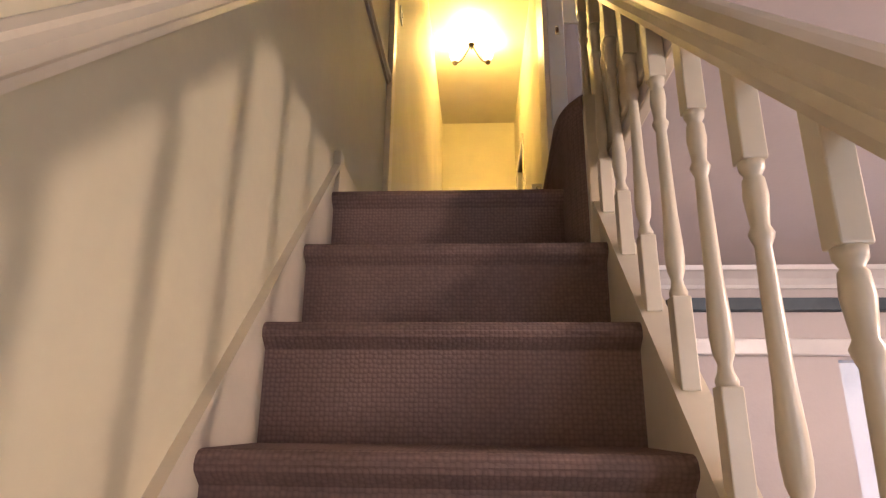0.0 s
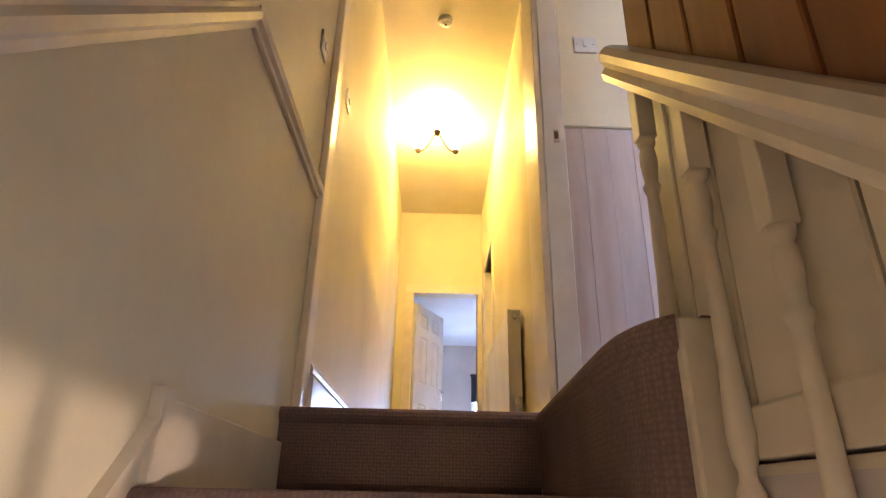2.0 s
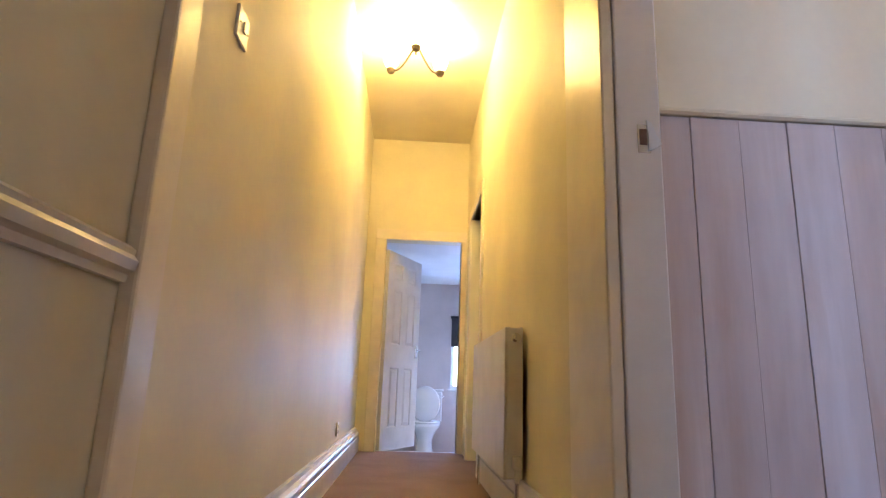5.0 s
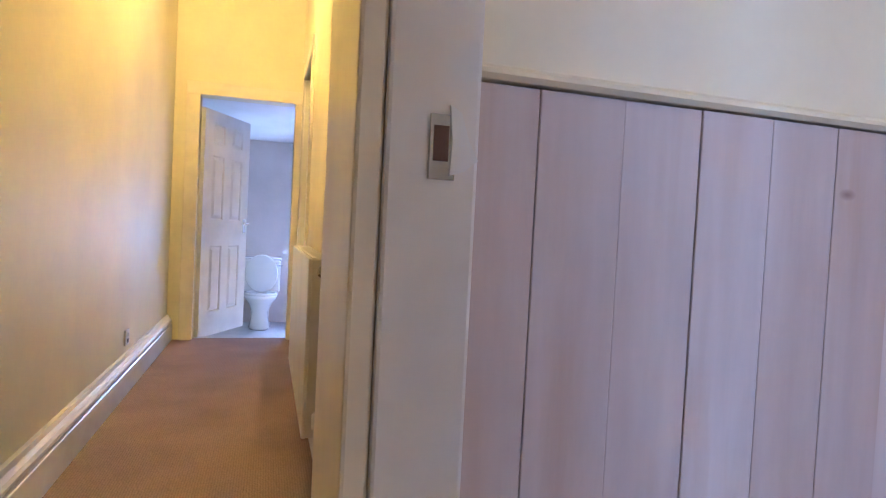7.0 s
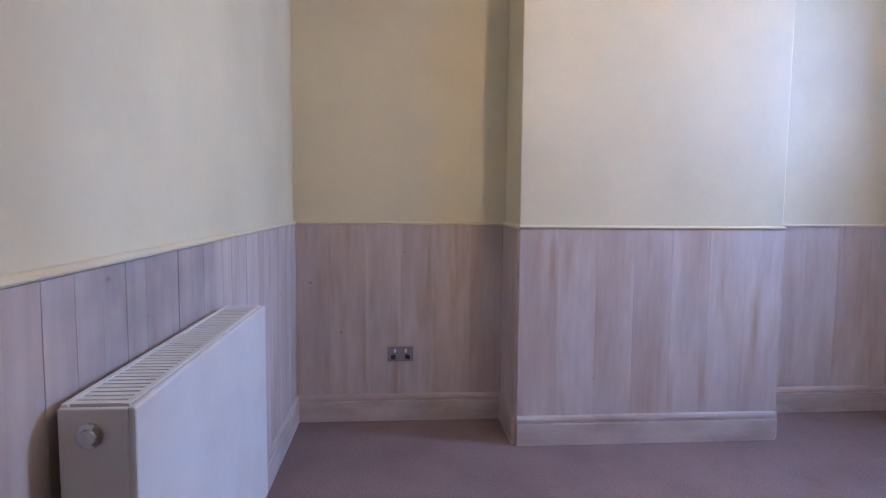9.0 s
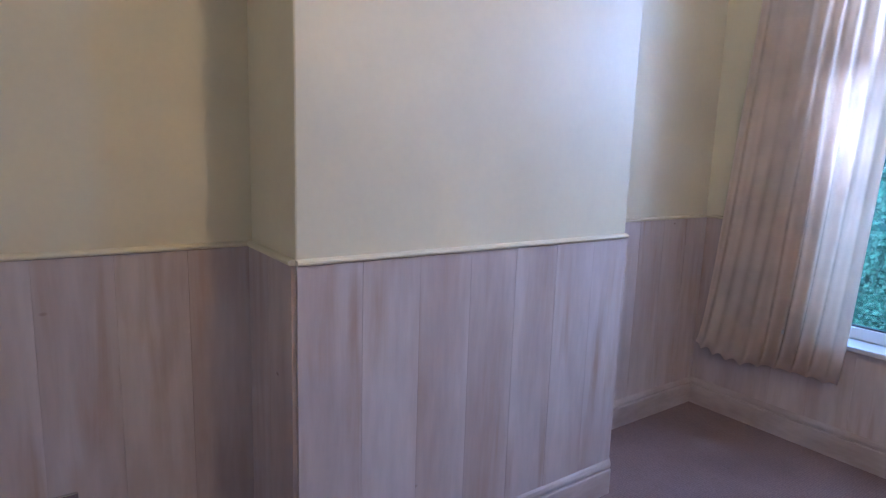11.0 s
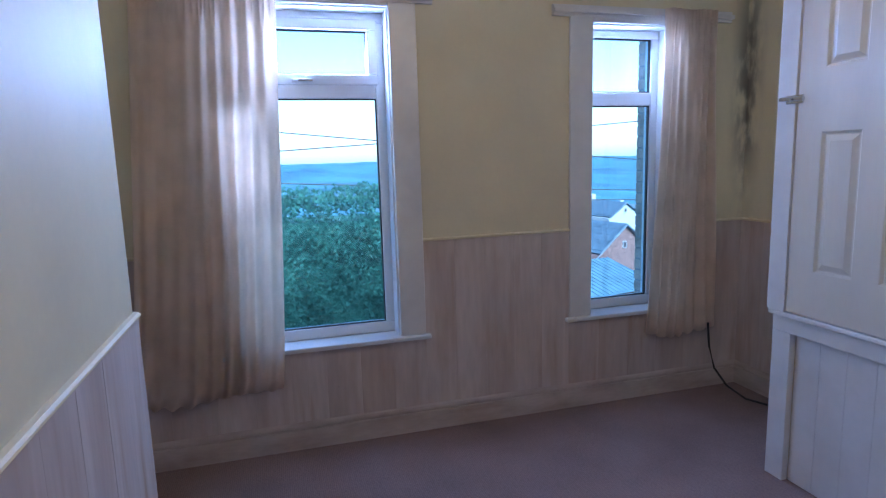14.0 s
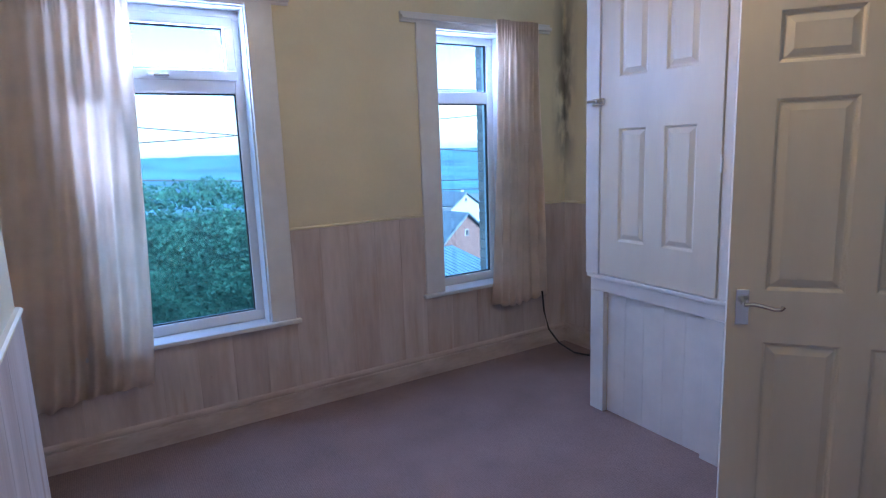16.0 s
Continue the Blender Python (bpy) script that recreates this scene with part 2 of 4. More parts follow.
def carpet():
    m = mat("ribbed_brown_carpet", (0.340, 0.240, 0.218), 0.95, spec=0.1, vary=0.08, scale=3, grain=130, bump=0.7, dist=0.006)
    nt = m.node_tree
    b = nt.nodes["Principled BSDF"]
    geo = nt.nodes["Geometry"] if "Geometry" in nt.nodes else nt.nodes.new("ShaderNodeNewGeometry")
    vor = nt.nodes.new("ShaderNodeTexVoronoi")
    vor.inputs["Scale"].default_value = 105
    vor.inputs["Randomness"].default_value = 0.35
    nt.links.new(geo.outputs["Position"], vor.inputs["Vector"])
    src = b.inputs["Base Color"].links[0].from_socket
    mr = nt.nodes.new("ShaderNodeMapRange")
    mr.inputs[1].default_value, mr.inputs[2].default_value = 0.0, 0.75
    mr.inputs[3].default_value, mr.inputs[4].default_value = 1.12, 0.72
    nt.links.new(vor.outputs["Distance"], mr.inputs[0])
    mx = nt.nodes.new("ShaderNodeVectorMath")
    mx.operation = 'MULTIPLY'
    nt.links.new(src, mx.inputs[0])
    nt.links.new(mr.outputs[0], mx.inputs[1])
    nt.links.new(mx.outputs[0], b.inputs["Base Color"])
    bp = nt.nodes["Bump"]
    nt.links.new(mr.outputs[0], bp.inputs["Height"])
    return m


M_CARPET = carpet()


def damp_wall():
    """The wall paint with a dark damp stain running down the corner by the narrow window."""
    m = mat("damp_stained_paint", (0.78, 0.69, 0.47), 0.6, vary=0.06, scale=1.6, grain=45, bump=0.12)
    nt = m.node_tree
    b = nt.nodes["Principled BSDF"]
    src = b.inputs["Base Color"].links[0].from_socket
    geo = nt.nodes.new("ShaderNodeNewGeometry")
    sep = nt.nodes.new("ShaderNodeSeparateXYZ")
    nt.links.new(geo.outputs["Position"], sep.inputs[0])

    def calc(op, a, c):
        n = nt.nodes.new("ShaderNodeMath")
        n.operation = op
        for i, v in enumerate((a, c)):
            if isinstance(v, (int, float)):
                n.inputs[i].default_value = v
            else:
                nt.links.new(v, n.inputs[i])
        return n.outputs[0]

    def span(v, a, c, d, e):
        n = nt.nodes.new("ShaderNodeMapRange")
        n.interpolation_type = 'SMOOTHSTEP'
        for i, k in enumerate((a, c, d, e)):
            n.inputs[i + 1].default_value = k
        nt.links.new(v, n.inputs[0])
        return n.outputs[0]
    far = calc('ADD', calc('ABSOLUTE', calc('ADD', sep.outputs[0], -DX), 0), calc('ABSOLUTE', calc('ADD', sep.outputs[1], -CY), 0))
    near = span(far, 0.0, 0.16, 1.0, 0.0)
    up = calc('MULTIPLY', span(sep.outputs[2], 1.25, 1.75, 0.15, 1.0), span(sep.outputs[2], 2.1, 2.9, 1.0, 0.35))
    ns = nt.nodes.new("ShaderNodeTexNoise")
    ns.inputs["Scale"].default_value, ns.inputs["Detail"].default_value = 11, 6
    sc = nt.nodes.new("ShaderNodeVectorMath")
    sc.operation = 'MULTIPLY'
    sc.inputs[1].default_value = (1, 1, 0.4)
    nt.links.new(geo.outputs["Position"], sc.inputs[0])
    nt.links.new(sc.outputs[0], ns.inputs["Vector"])
    mask = calc('MULTIPLY', calc('MULTIPLY', near, up), span(ns.outputs[0], 0.36, 0.6, 0.0, 0.85))
    mix = nt.nodes.new("ShaderNodeMix")
    mix.data_type = 'RGBA'
    nt.links.new(mask, mix.inputs[0])
    nt.links.new(src, mix.inputs[6])
    mix.inputs[7].default_value = (0.10, 0.09, 0.085, 1)
    nt.links.new(mix.outputs[2], b.inputs["Base Color"])
    return m


def glass():
    m = bpy.data.materials.new("window_glass")
    m.use_nodes = True
    nt = m.node_tree
    nt.nodes.remove(nt.nodes["Principled BSDF"])
    tr, gl, mx = nt.nodes.new("ShaderNodeBsdfTransparent"), nt.nodes.new("ShaderNodeBsdfGlossy"), nt.nodes.new("ShaderNodeMixShader")
    gl.inputs["Roughness"].default_value = 0.02
    tr.inputs[0].default_value = (0.78, 0.94, 1.0, 1)
    mx.inputs[0].default_value = 0.05
    nt.links.new(tr.outputs[0], mx.inputs[1])
    nt.links.new(gl.outputs[0], mx.inputs[2])
    nt.links.new(mx.outputs[0], nt.nodes["Material Output"].inputs[0])
    return m


M_GLASS = glass()


def glow(name, colour, strength):
    m = bpy.data.materials.new(name)
    m.use_nodes = True
    b = m.node_tree.nodes["Principled BSDF"]
    b.inputs["Base Color"].default_value = (0.8, 0.8, 0.8, 1)
    b.inputs["Emission Color"].default_value = (*colour, 1)
    b.inputs["Emission Strength"].default_value = strength
    return m


# ---- builders ----
def link(name, bm, material, parent=None, label=""):
    me = bpy.data.meshes.new(name)
    bm.to_mesh(me)
    bm.free()
    me.materials.append(material)
    ob = new(name, me)
    if parent:
        ob.parent = parent
    return tagged(ob, label) if label else ob


part = link


def thing(name, label, category, group="", place=(0, 0, 0), kind=""):
    e = new(name)
    e.location = place
    e.empty_display_size = 0.1
    return tagged(e, label, category, group, kind)


def shade(ob):
    for p in ob.data.polygons:
        p.use_smooth = True
    return ob


def add_box(bm, x0, x1, y0, y1, z0, z1, bev=0.0, m=None):
    r = bmesh.ops.create_cube(bm, size=1.0)
    vs = r["verts"]
    bmesh.ops.scale(bm, vec=(abs(x1 - x0), abs(y1 - y0), abs(z1 - z0)), verts=vs)
    bmesh.ops.translate(bm, vec=((x0 + x1) / 2, (y0 + y1) / 2, (z0 + z1) / 2), verts=vs)
    if bev:
        es = list({e for v in vs for e in v.link_edges})
        out = bmesh.ops.bevel(bm, geom=es, offset=bev, segments=2, affect='EDGES', profile=0.5)
        vs = list({v for f in out["faces"] for v in f.verts} | {v for v in vs if v.is_valid})
    if m is not None:
        bmesh.ops.transform(bm, matrix=m, verts=[v for v in vs if v.is_valid])
    return vs


def box(x0, x1, y0, y1, z0, z1, bev=0.0, m=None):
    bm = bmesh.new()
    add_box(bm, x0, x1, y0, y1, z0, z1, bev, m)
    return bm


def lathe(profile, seg=16, m=None):
    """Turn a profile of (radius, height) about z."""
    bm = bmesh.new()
    rings = []
    for r, z in profile:
        rings.append([bm.verts.new((r * math.cos(2 * math.pi * i / seg), r * math.sin(2 * math.pi * i / seg), z)) for i in range(seg)])
    for a, b in zip(rings, rings[1:]):
        for i in range(seg):
            bm.faces.new((a[i], a[(i + 1) % seg], b[(i + 1) % seg], b[i]))
    bm.faces.new(rings[0][::-1])
    bm.faces.new(rings[-1])
    if m is not None:
        bmesh.ops.transform(bm, matrix=m, verts=bm.verts)
    bmesh.ops.recalc_face_normals(bm, faces=bm.faces)
    return bm


def tube(points, radius, seg=8):
    """A round bar along a line of points."""
    bm = bmesh.new()
    pts = [Vector(p) for p in points]
    rings = []
    for i, p in enumerate(pts):
        d = (pts[min(i + 1, len(pts) - 1)] - pts[max(i - 1, 0)]).normalized()
        up = Vector((0, 0, 1)) if abs(d.z) < 0.9 else Vector((1, 0, 0))
        a = d.cross(up).normalized()
        b = d.cross(a).normalized()
        rings.append([bm.verts.new(p + radius * (a * math.cos(2 * math.pi * k / seg) + b * math.sin(2 * math.pi * k / seg))) for k in range(seg)])
    for a, b in zip(rings, rings[1:]):
        for k in range(seg):
            bm.faces.new((a[k], a[(k + 1) % seg], b[(k + 1) % seg], b[k]))
    bm.faces.new(rings[0][::-1])
    bm.faces.new(rings[-1])
    bmesh.ops.recalc_face_normals(bm, faces=bm.faces)
    return bm


def sweep(section, a, b, up=(0, 0, 1)):
    """A moulding: a closed section of (out, up) pairs carried from a to b. Out is to the right of the way."""
    bm = bmesh.new()
    a, b, up = Vector(a), Vector(b), Vector(up)
    d = (b - a).normalized()
    out = d.cross(up).normalized()
    up = out.cross(d).normalized()
    ra = [bm.verts.new(a + out * o + up * u) for o, u in section]
    rb = [bm.verts.new(b + out * o + up * u) for o, u in section]
    n = len(section)
    for i in range(n):
        bm.faces.new((ra[i], ra[(i + 1) % n], rb[(i + 1) % n], rb[i]))
    bm.faces.new(ra[::-1])
    bm.faces.new(rb)
    bmesh.ops.recalc_face_normals(bm, faces=bm.faces)
    return bm


SKIRT_SECTION = [(0, 0), (0.025, 0), (0.025, 0.108), (0.023, 0.112), (0.012, 0.114), (0.012, 0.119), (0.022, 0.121), (0.023, 0.134), (0.019, 0.146), (0.011, 0.156), (0.008, 0.172), (0, 0.175)]
DADO_SECTION = [(0, -0.005), (0.017, -0.005), (0.021, 0.0), (0.020, 0.005), (0.013, 0.010), (0, 0.011)]
RAIL_SECTION = [(0, -0.03), (0.012, -0.03), (0.014, -0.018), (0.024, -0.012), (0.028, 0.004), (0.020, 0.014), (0.022, 0.022), (0.012, 0.03), (0, 0.03)]


def structure(name, bm, material, label, category="wall"):
    return tagged(link(name, bm, material), label, category, kind="structure")


def wall_with_openings(name, axis, at, thick, lo, hi, z0, z1, holes, material, label):
    """A wall in the plane axis = at, thickness towards at + thick; holes are (lo, hi, z0, z1)."""
    bm = bmesh.new()
    cuts = sorted({lo, hi, *[h[0] for h in holes], *[h[1] for h in holes]})
    for a, b in zip(cuts, cuts[1:]):
        spans = [(z0, z1)]
        for h in holes:
            if h[0] <= a + 1e-6 and h[1] >= b - 1e-6:
                nxt = []
                for s in spans:
                    if h[2] > s[0]:
                        nxt.append((s[0], min(h[2], s[1])))
                    if h[3] < s[1]:
                        nxt.append((max(h[3], s[0]), s[1]))
                spans = nxt
        for s in spans:
            if s[1] - s[0] < 1e-4:
                continue
            if axis == "x":
                add_box(bm, at, at + thick, a, b, s[0], s[1])
            else:
                add_box(bm, a, b, at, at + thick, s[0], s[1])
    bmesh.ops.remove_doubles(bm, verts=bm.verts, dist=1e-5)
    return structure(name, bm, material, label)


M_DAMP = damp_wall()

# ---- structure: upper floor ----
wall_with_openings("wall_west", "x", HL, -0.15, -4.2, HEND + 3.2, LOW, CEIL, [], M_HALL, "cream painted plaster wall along stairs and hall")
wall_with_openings("wall_hall_east", "x", HR, 0.11, AY + 0.11, HEND, 0, CEIL, [(3.42, 4.22, 0, 2.06)], M_HALL, "cream painted hall wall with a radiator")
wall_with_openings("wall_hall_end", "y", HEND, 0.12, HL, HR + 0.11, 0, CEIL, [(-0.80, -0.07, 0, 1.955)], M_HALL, "cream painted wall at the end of the hall")
wall_with_openings("wall_bedroom_north", "y", AY, 0.11, -0.10, BX + 0.15, 0, CEIL, [], M_WALL, "cream painted bedroom wall above timber panelling")
wall_with_openings("wall_bedroom_east", "x", BX, 0.25, CY - 0.3, AY, LOW, CEIL, [], M_WALL, "cream painted bedroom wall beside the chimney breast")
wall_with_openings("wall_bedroom_south", "y", CY, -0.26, -1.14, BX, 0, CEIL, [W1, W2], M_DAMP, "cream painted outer wall with two windows")
wall_with_openings("wall_bedroom_west", "x", DX, -0.08, CY, CUPY0, 0, CEIL, [], M_DAMP, "cream painted wall with a damp stain")
structure("chimney_breast", box(CHX, BX, CHY0, CHY1, 0, CEIL, 0.006), M_WALL, "cream painted chimney breast above timber panelling")
structure("ceiling", box(HL - 0.15, BX + 0.25, CY - 0.26, HEND + 3.2, CEIL, CEIL + 0.12), M_CEIL, "plain painted ceiling", "ceiling")
structure("floor_bedroom", box(BOARDX + 0.03, BX, CUPY0, CUPY1, -0.2, 0.0), M_CARPET, "brown ribbed carpet on the bedroom floor", "floor")
structure("floor_doorway", box(-0.235, BX, CUPY1, AY, -0.2, 0.0), M_CARPET, "brown ribbed carpet at the bedroom door", "floor")
structure("floor_by_windows", box(DX, BX, CY, CUPY0, -0.2, 0.0), M_CARPET, "brown ribbed carpet below the windows", "floor")
structure("floor_hall", box(HL, HR + 0.11, 0.0, HEND + 0.06, -0.2, 0.0), M_CARPET, "brown ribbed carpet along the hall", "floor")
structure("floor_bathroom", box(HL, 0.75, HEND + 0.121, BATHY, -0.36, BATHZ), M_VINYL, "pale bathroom floor", "floor")

# ---- bulkhead and cupboard ----
wall_with_openings("wall_bulkhead", "x", CUPX - 0.05, -0.06, CUPY0, CUPY1, 0.0, CEIL, [(CUPY0 + 0.05, -1.78, 0.05, 2.9)], M_WALL, "plain painted bulkhead wall over the stairs")
wall_with_openings("wall_bulkhead_south", "y", CUPY0, 0.05, DX, CUPX - 0.05, 0.0, CEIL, [], M_WALL, "plain painted side of the bulkhead")
wall_with_openings("wall_bulkhead_north", "y", CUPY1, -0.06, BOARDX + 0.03, CUPX - 0.05, 0.0, CEIL, [], M_GLOSS, "painted door lining beside the bulkhead")

# ---- stairs ----
def nosing_section(y, z, depth, rise):
    """Side outline of one carpeted step with a rounded nosing, in (y, z)."""
    r = 0.022
    out = [(y + depth, z), (y + r * 0.3, z)]
    for i in range(1, 6):
        a = math.pi / 2 + i * math.pi / 6
        out.append((y + r * 0.3 + r * math.cos(a), z - r + r * math.sin(a)))
    out += [(y + 0.012, z - 2 * r - 0.012), (y + 0.016, z - rise - 0.0), (y + depth, z - rise)]
    return out


def extrude_x(outline, x0, x1):
    bm = bmesh.new()
    a = [bm.verts.new((x0, y, z)) for y, z in outline]
    b = [bm.verts.new((x1, y, z)) for y, z in outline]
    n = len(outline)
    for i in range(n):
        bm.faces.new((a[i], b[i], b[(i + 1) % n], a[(i + 1) % n]))
    bm.faces.new(a[::-1])
    bm.faces.new(b)
    bmesh.ops.recalc_face_normals(bm, faces=bm.faces)
    return bm


stairs = thing("staircase", "steep carpeted staircase with white painted strings", "staircase", place=(-0.6, -2.0, LOW))
inv = Matrix.Translation((0.6, 2.0, -LOW))


def spart(name, bm, material, parent, label="", smooth=False, back=inv):
    bmesh.ops.transform(bm, matrix=back, verts=bm.verts)
    ob = link(name, bm, material, parent, label)
    return shade(ob) if smooth else ob


for k in range(11):
    depth = 0.80 if k == 0 else GOING + 0.02
    y, z = N2Y - k * GOING, N2Z - k * RISE
    if z - RISE < LOW - 0.02:
        break
    spart("step", extrude_x(nosing_section(y, z, depth, RISE), SL + 0.006, SR + 0.006), M_CARPET, stairs, "brown carpeted step with a rounded nosing" if k == 0 else "")
# the last riser up to the hall and the curved one towards the bedroom
spart("top_step", extrude_x(nosing_section(0.0, 0.003, 0.03, -N2Z), SL, -0.25), M_CARPET, stairs)
bm = bmesh.new()
path = [(-0.246 - 0.034 * u / 6, 0.02 - 0.82 * u / 6, -1.0, 0.0) for u in range(7)]
for i in range(1, 9):
    a = i * math.pi / 22
    path.append((-0.20 - 0.08 * math.cos(a), -0.80 - 0.175 * math.sin(a), -math.cos(a), -math.sin(a)))
prof = [(0.0, -0.46), (0.0, -0.05), (0.012, -0.038), (0.018, -0.022), (0.012, -0.006), (0.0, 0.004), (-0.03, 0.004), (-0.05, 0.003)]
rows = [[bm.verts.new((x + nx * o, y + ny * o, z)) for o, z in prof] for x, y, nx, ny in path]
for a, b in zip(rows, rows[1:]):
    for i in range(len(prof) - 1):
        bm.faces.new((a[i], a[i + 1], b[i + 1], b[i]))
bm.faces.new(rows[-1])
bmesh.ops.recalc_face_normals(bm, faces=bm.faces)
spart("side_step", bm, M_CARPET, stairs, "curved carpeted step up to the bedroom", True)
SLOPE = RISE / GOING


def sloped(x0, x1, y0, y1, off0, off1):
    """A board along the pitch of the stairs, between two heights over the nosing line."""
    line = lambda y: N2Z + (y - N2Y) * SLOPE
    return extrude_x([(y0, line(y0) + off0), (y1, line(y1) + off0), (y1, line(y1) + off1), (y0, line(y0) + off1)], x0, x1)


bm = sloped(SL - 0.002, SL + 0.008, N2Y - 10 * GOING, N2Y + 0.03, -0.30, 0.067)
spart("string", bm, M_GLOSS, stairs, "cream painted wall string")
spart("string_cap", sloped(SL - 0.002, SL + 0.022, N2Y - 10 * GOING, N2Y + 0.02, 0.067, 0.086), M_GLOSS, stairs)
spart("string_end", box(SL - 0.002, SL + 0.022, N2Y + 0.01, N2Y + 0.06, N2Z, N2Z + 0.145, 0.004), M_GLOSS, stairs)
spart("landing_skirting", box(SL - 0.002, SL + 0.016, N2Y + 0.06, 0.0, N2Z, N2Z + 0.131, 0.003), M_GLOSS, stairs)
spart("string", sloped(SR, SR + 0.032, N2Y - 10 * GOING, N2Y + 0.02, -0.30, 0.045), M_GLOSS, stairs)
spart("string_cap", sloped(SR - 0.012, SR + 0.044, N2Y - 10 * GOING, N2Y + 0.02, 0.045, 0.066), M_GLOSS, stairs)
spart("spandrel", extrude_x([(N2Y, N2Z - 0.28), (N2Y, LOW), (N2Y - 9.2 * GOING, LOW)], SR + 0.002, SR + 0.028), M_LOWER, stairs)

# ---- balustrade ----
rail = thing("balustrade", "cream gloss painted balustrade with turned spindles", "balustrade", place=(SR + 0.015, -1.6, -1.0))
binv = Matrix.Translation((-SR - 0.015, 1.6, 1.0))
RTOP = lambda y: 0.662 + (y + 0.76) * 1.0
hr = [(-0.020, -0.072), (0.020, -0.072), (0.026, -0.058), (0.022, -0.045), (0.034, -0.032), (0.037, -0.018), (0.028, -0.005), (0.012, 0.0), (-0.012, 0.0), (-0.028, -0.005), (-0.037, -0.018), (-0.034, -0.032), (-0.022, -0.045), (-0.026, -0.058)]
bm = sweep(hr, (SR + 0.015, -3.05, RTOP(-3.05)), (SR + 0.015, -0.795, RTOP(-0.795)))
bmesh.ops.bevel(bm, geom=[f for f in bm.faces if len(f.verts) > 4], offset=0.004, segments=1, affect='EDGES')
spart("handrail", bm, M_GLOSS, rail, "rounded handrail", False, binv)


def baluster(length):
    b = 0.155
    t = 0.165
    bm = bmesh.new()
    add_box(bm, -0.0205, 0.0205, -0.0205, 0.0205, 0, b, 0.003)
    add_box(bm, -0.0205, 0.0205, -0.0205, 0.0205, length - t, length, 0.003)
    L = length - b - t
    sh = [(0.019, 0), (0.0205, 0.008), (0.014, 0.02), (0.0125, 0.03), (0.019, 0.045), (0.0215, 0.07), (0.0205, 0.10), (0.0165, 0.16 * L / 0.45), (0.0135, 0.68 * L), (0.0125, 0.74 * L), (0.018, 0.765 * L), (0.0195, 0.78 * L), (0.014, 0.80 * L), (0.0165, 0.84 * L), (0.0195, 0.89 * L), (0.017, 0.945 * L), (0.013, 0.955 * L), (0.0195, 0.975 * L), (0.0205, L)]
    tmp = lathe([(r, z + b) for r, z in sh], 14)
    me = bpy.data.meshes.new("tmp")
    tmp.to_mesh(me)
    tmp.free()
    for p in me.polygons:
        p.use_smooth = len(p.vertices) == 4
    bm.from_mesh(me)
    bpy.data.meshes.remove(me)
    bmesh.ops.scale(bm, vec=(0.77, 0.77, 1), verts=bm.verts)
    out = bpy.data.meshes.new("baluster")
    bm.to_mesh(out)
    bm.free()
    out.materials.append(M_GLOSS)
    return out


LINE = lambda y: N2Z + (y - N2Y) * SLOPE
BAL = baluster(RTOP(-1.4) - 0.06 - (LINE(-1.4) + 0.055))
by = -0.865
while by > -3.0:
    ob = new("baluster", BAL)
    ob.parent = rail
    ob.location = (0, by + 1.6, LINE(by) + 0.055 + 1.0)
    by -= 0.152
# boarded side of the bulkhead over the balustrade
BZ = -0.13
bw = structure("wall_boarded", box(BOARDX + 0.012, BOARDX + 0.03, CUPY0, CUPY1, BZ + 0.01, CEIL), M_DARK, "vertical boards over the stairs, pine above, painted below")
y = CUPY1
while y > CUPY0:
    y2 = y - 0.118
    c = (y + y2) / 2
    cut = lambda v: max(BZ + 0.02, RTOP(c + v) - 0.035)
    w = 0.0555
    for low, high, ma, nm in ((lambda v: BZ + 0.001, cut, M_GLOSS, "painted_board"), (lambda v: cut(v) + 0.002, lambda v: CEIL, M_PINE, "pine_board")):
        bm = extrude_x([(-w, low(-w)), (w, low(w)), (w, high(w)), (-w, high(-w))], -0.006, 0.006)
        bmesh.ops.bevel(bm, geom=list(bm.edges), offset=0.003, segments=1, affect='EDGES')
        o = link(nm, bm, ma, bw)
        o.location = (BOARDX, c, 0)
    y = y2
structure("landing_fascia", box(BOARDX - 0.016, BOARDX + 0.02, CUPY0, -0.999, -0.186, BZ + 0.004, 0.005), M_GLOSS, "cream painted rail under the boards", "trim")
structure("landing_fascia", box(BOARDX - 0.009, BOARDX + 0.018, CUPY0, -1.0, -0.241, -0.190, 0.004), M_GLOSS, "cream painted fascia below the board rail", "trim")
structure("landing_ledge", box(-0.20, BOARDX - 0.007, -0.965, CUPY1, -0.20, 0.001), M_CARPET, "carpeted ledge beside the boarded wall", "floor")
structure("landing_post", box(-0.236, BOARDX + 0.008, -0.975, -0.940, -0.46, -0.004, 0.005), M_GLOSS, "painted end post of the landing step", "trim")

# ---- lower room ----
wall_with_openings("wall_lower_north", "y", 0.15, 0.12, HL, BX, LOW, -0.2, [(1.0, 1.8, LOW, LOW + 2.0)], M_LOWER, "pale plaster wall of the lower room")
structure("wall_lower_end", box(0.9, 1.9, 1.2, 1.3, LOW, -0.2), M_LOWER, "pale wall beyond the lower doorway")
# The opening here is never seen; it is added to hold the fill lamp.
wall_with_openings("wall_lower_south", "y", -4.05, -0.10, HL, BX, LOW, 0.0, [(0.9, 2.1, -1.75, -0.5)], M_LOWER, "pale plaster wall of the lower room")
structure("floor_lower", box(HL, BX, -4.1, 1.3, LOW - 0.1, LOW), M_CARPET, "brown carpet of the lower room", "floor")
structure("ceiling_lower", box(BOARDX - 0.01, BX, -4.1, 0.15, -0.235, -0.203), M_LOWER, "plain ceiling of the lower room", "ceiling")
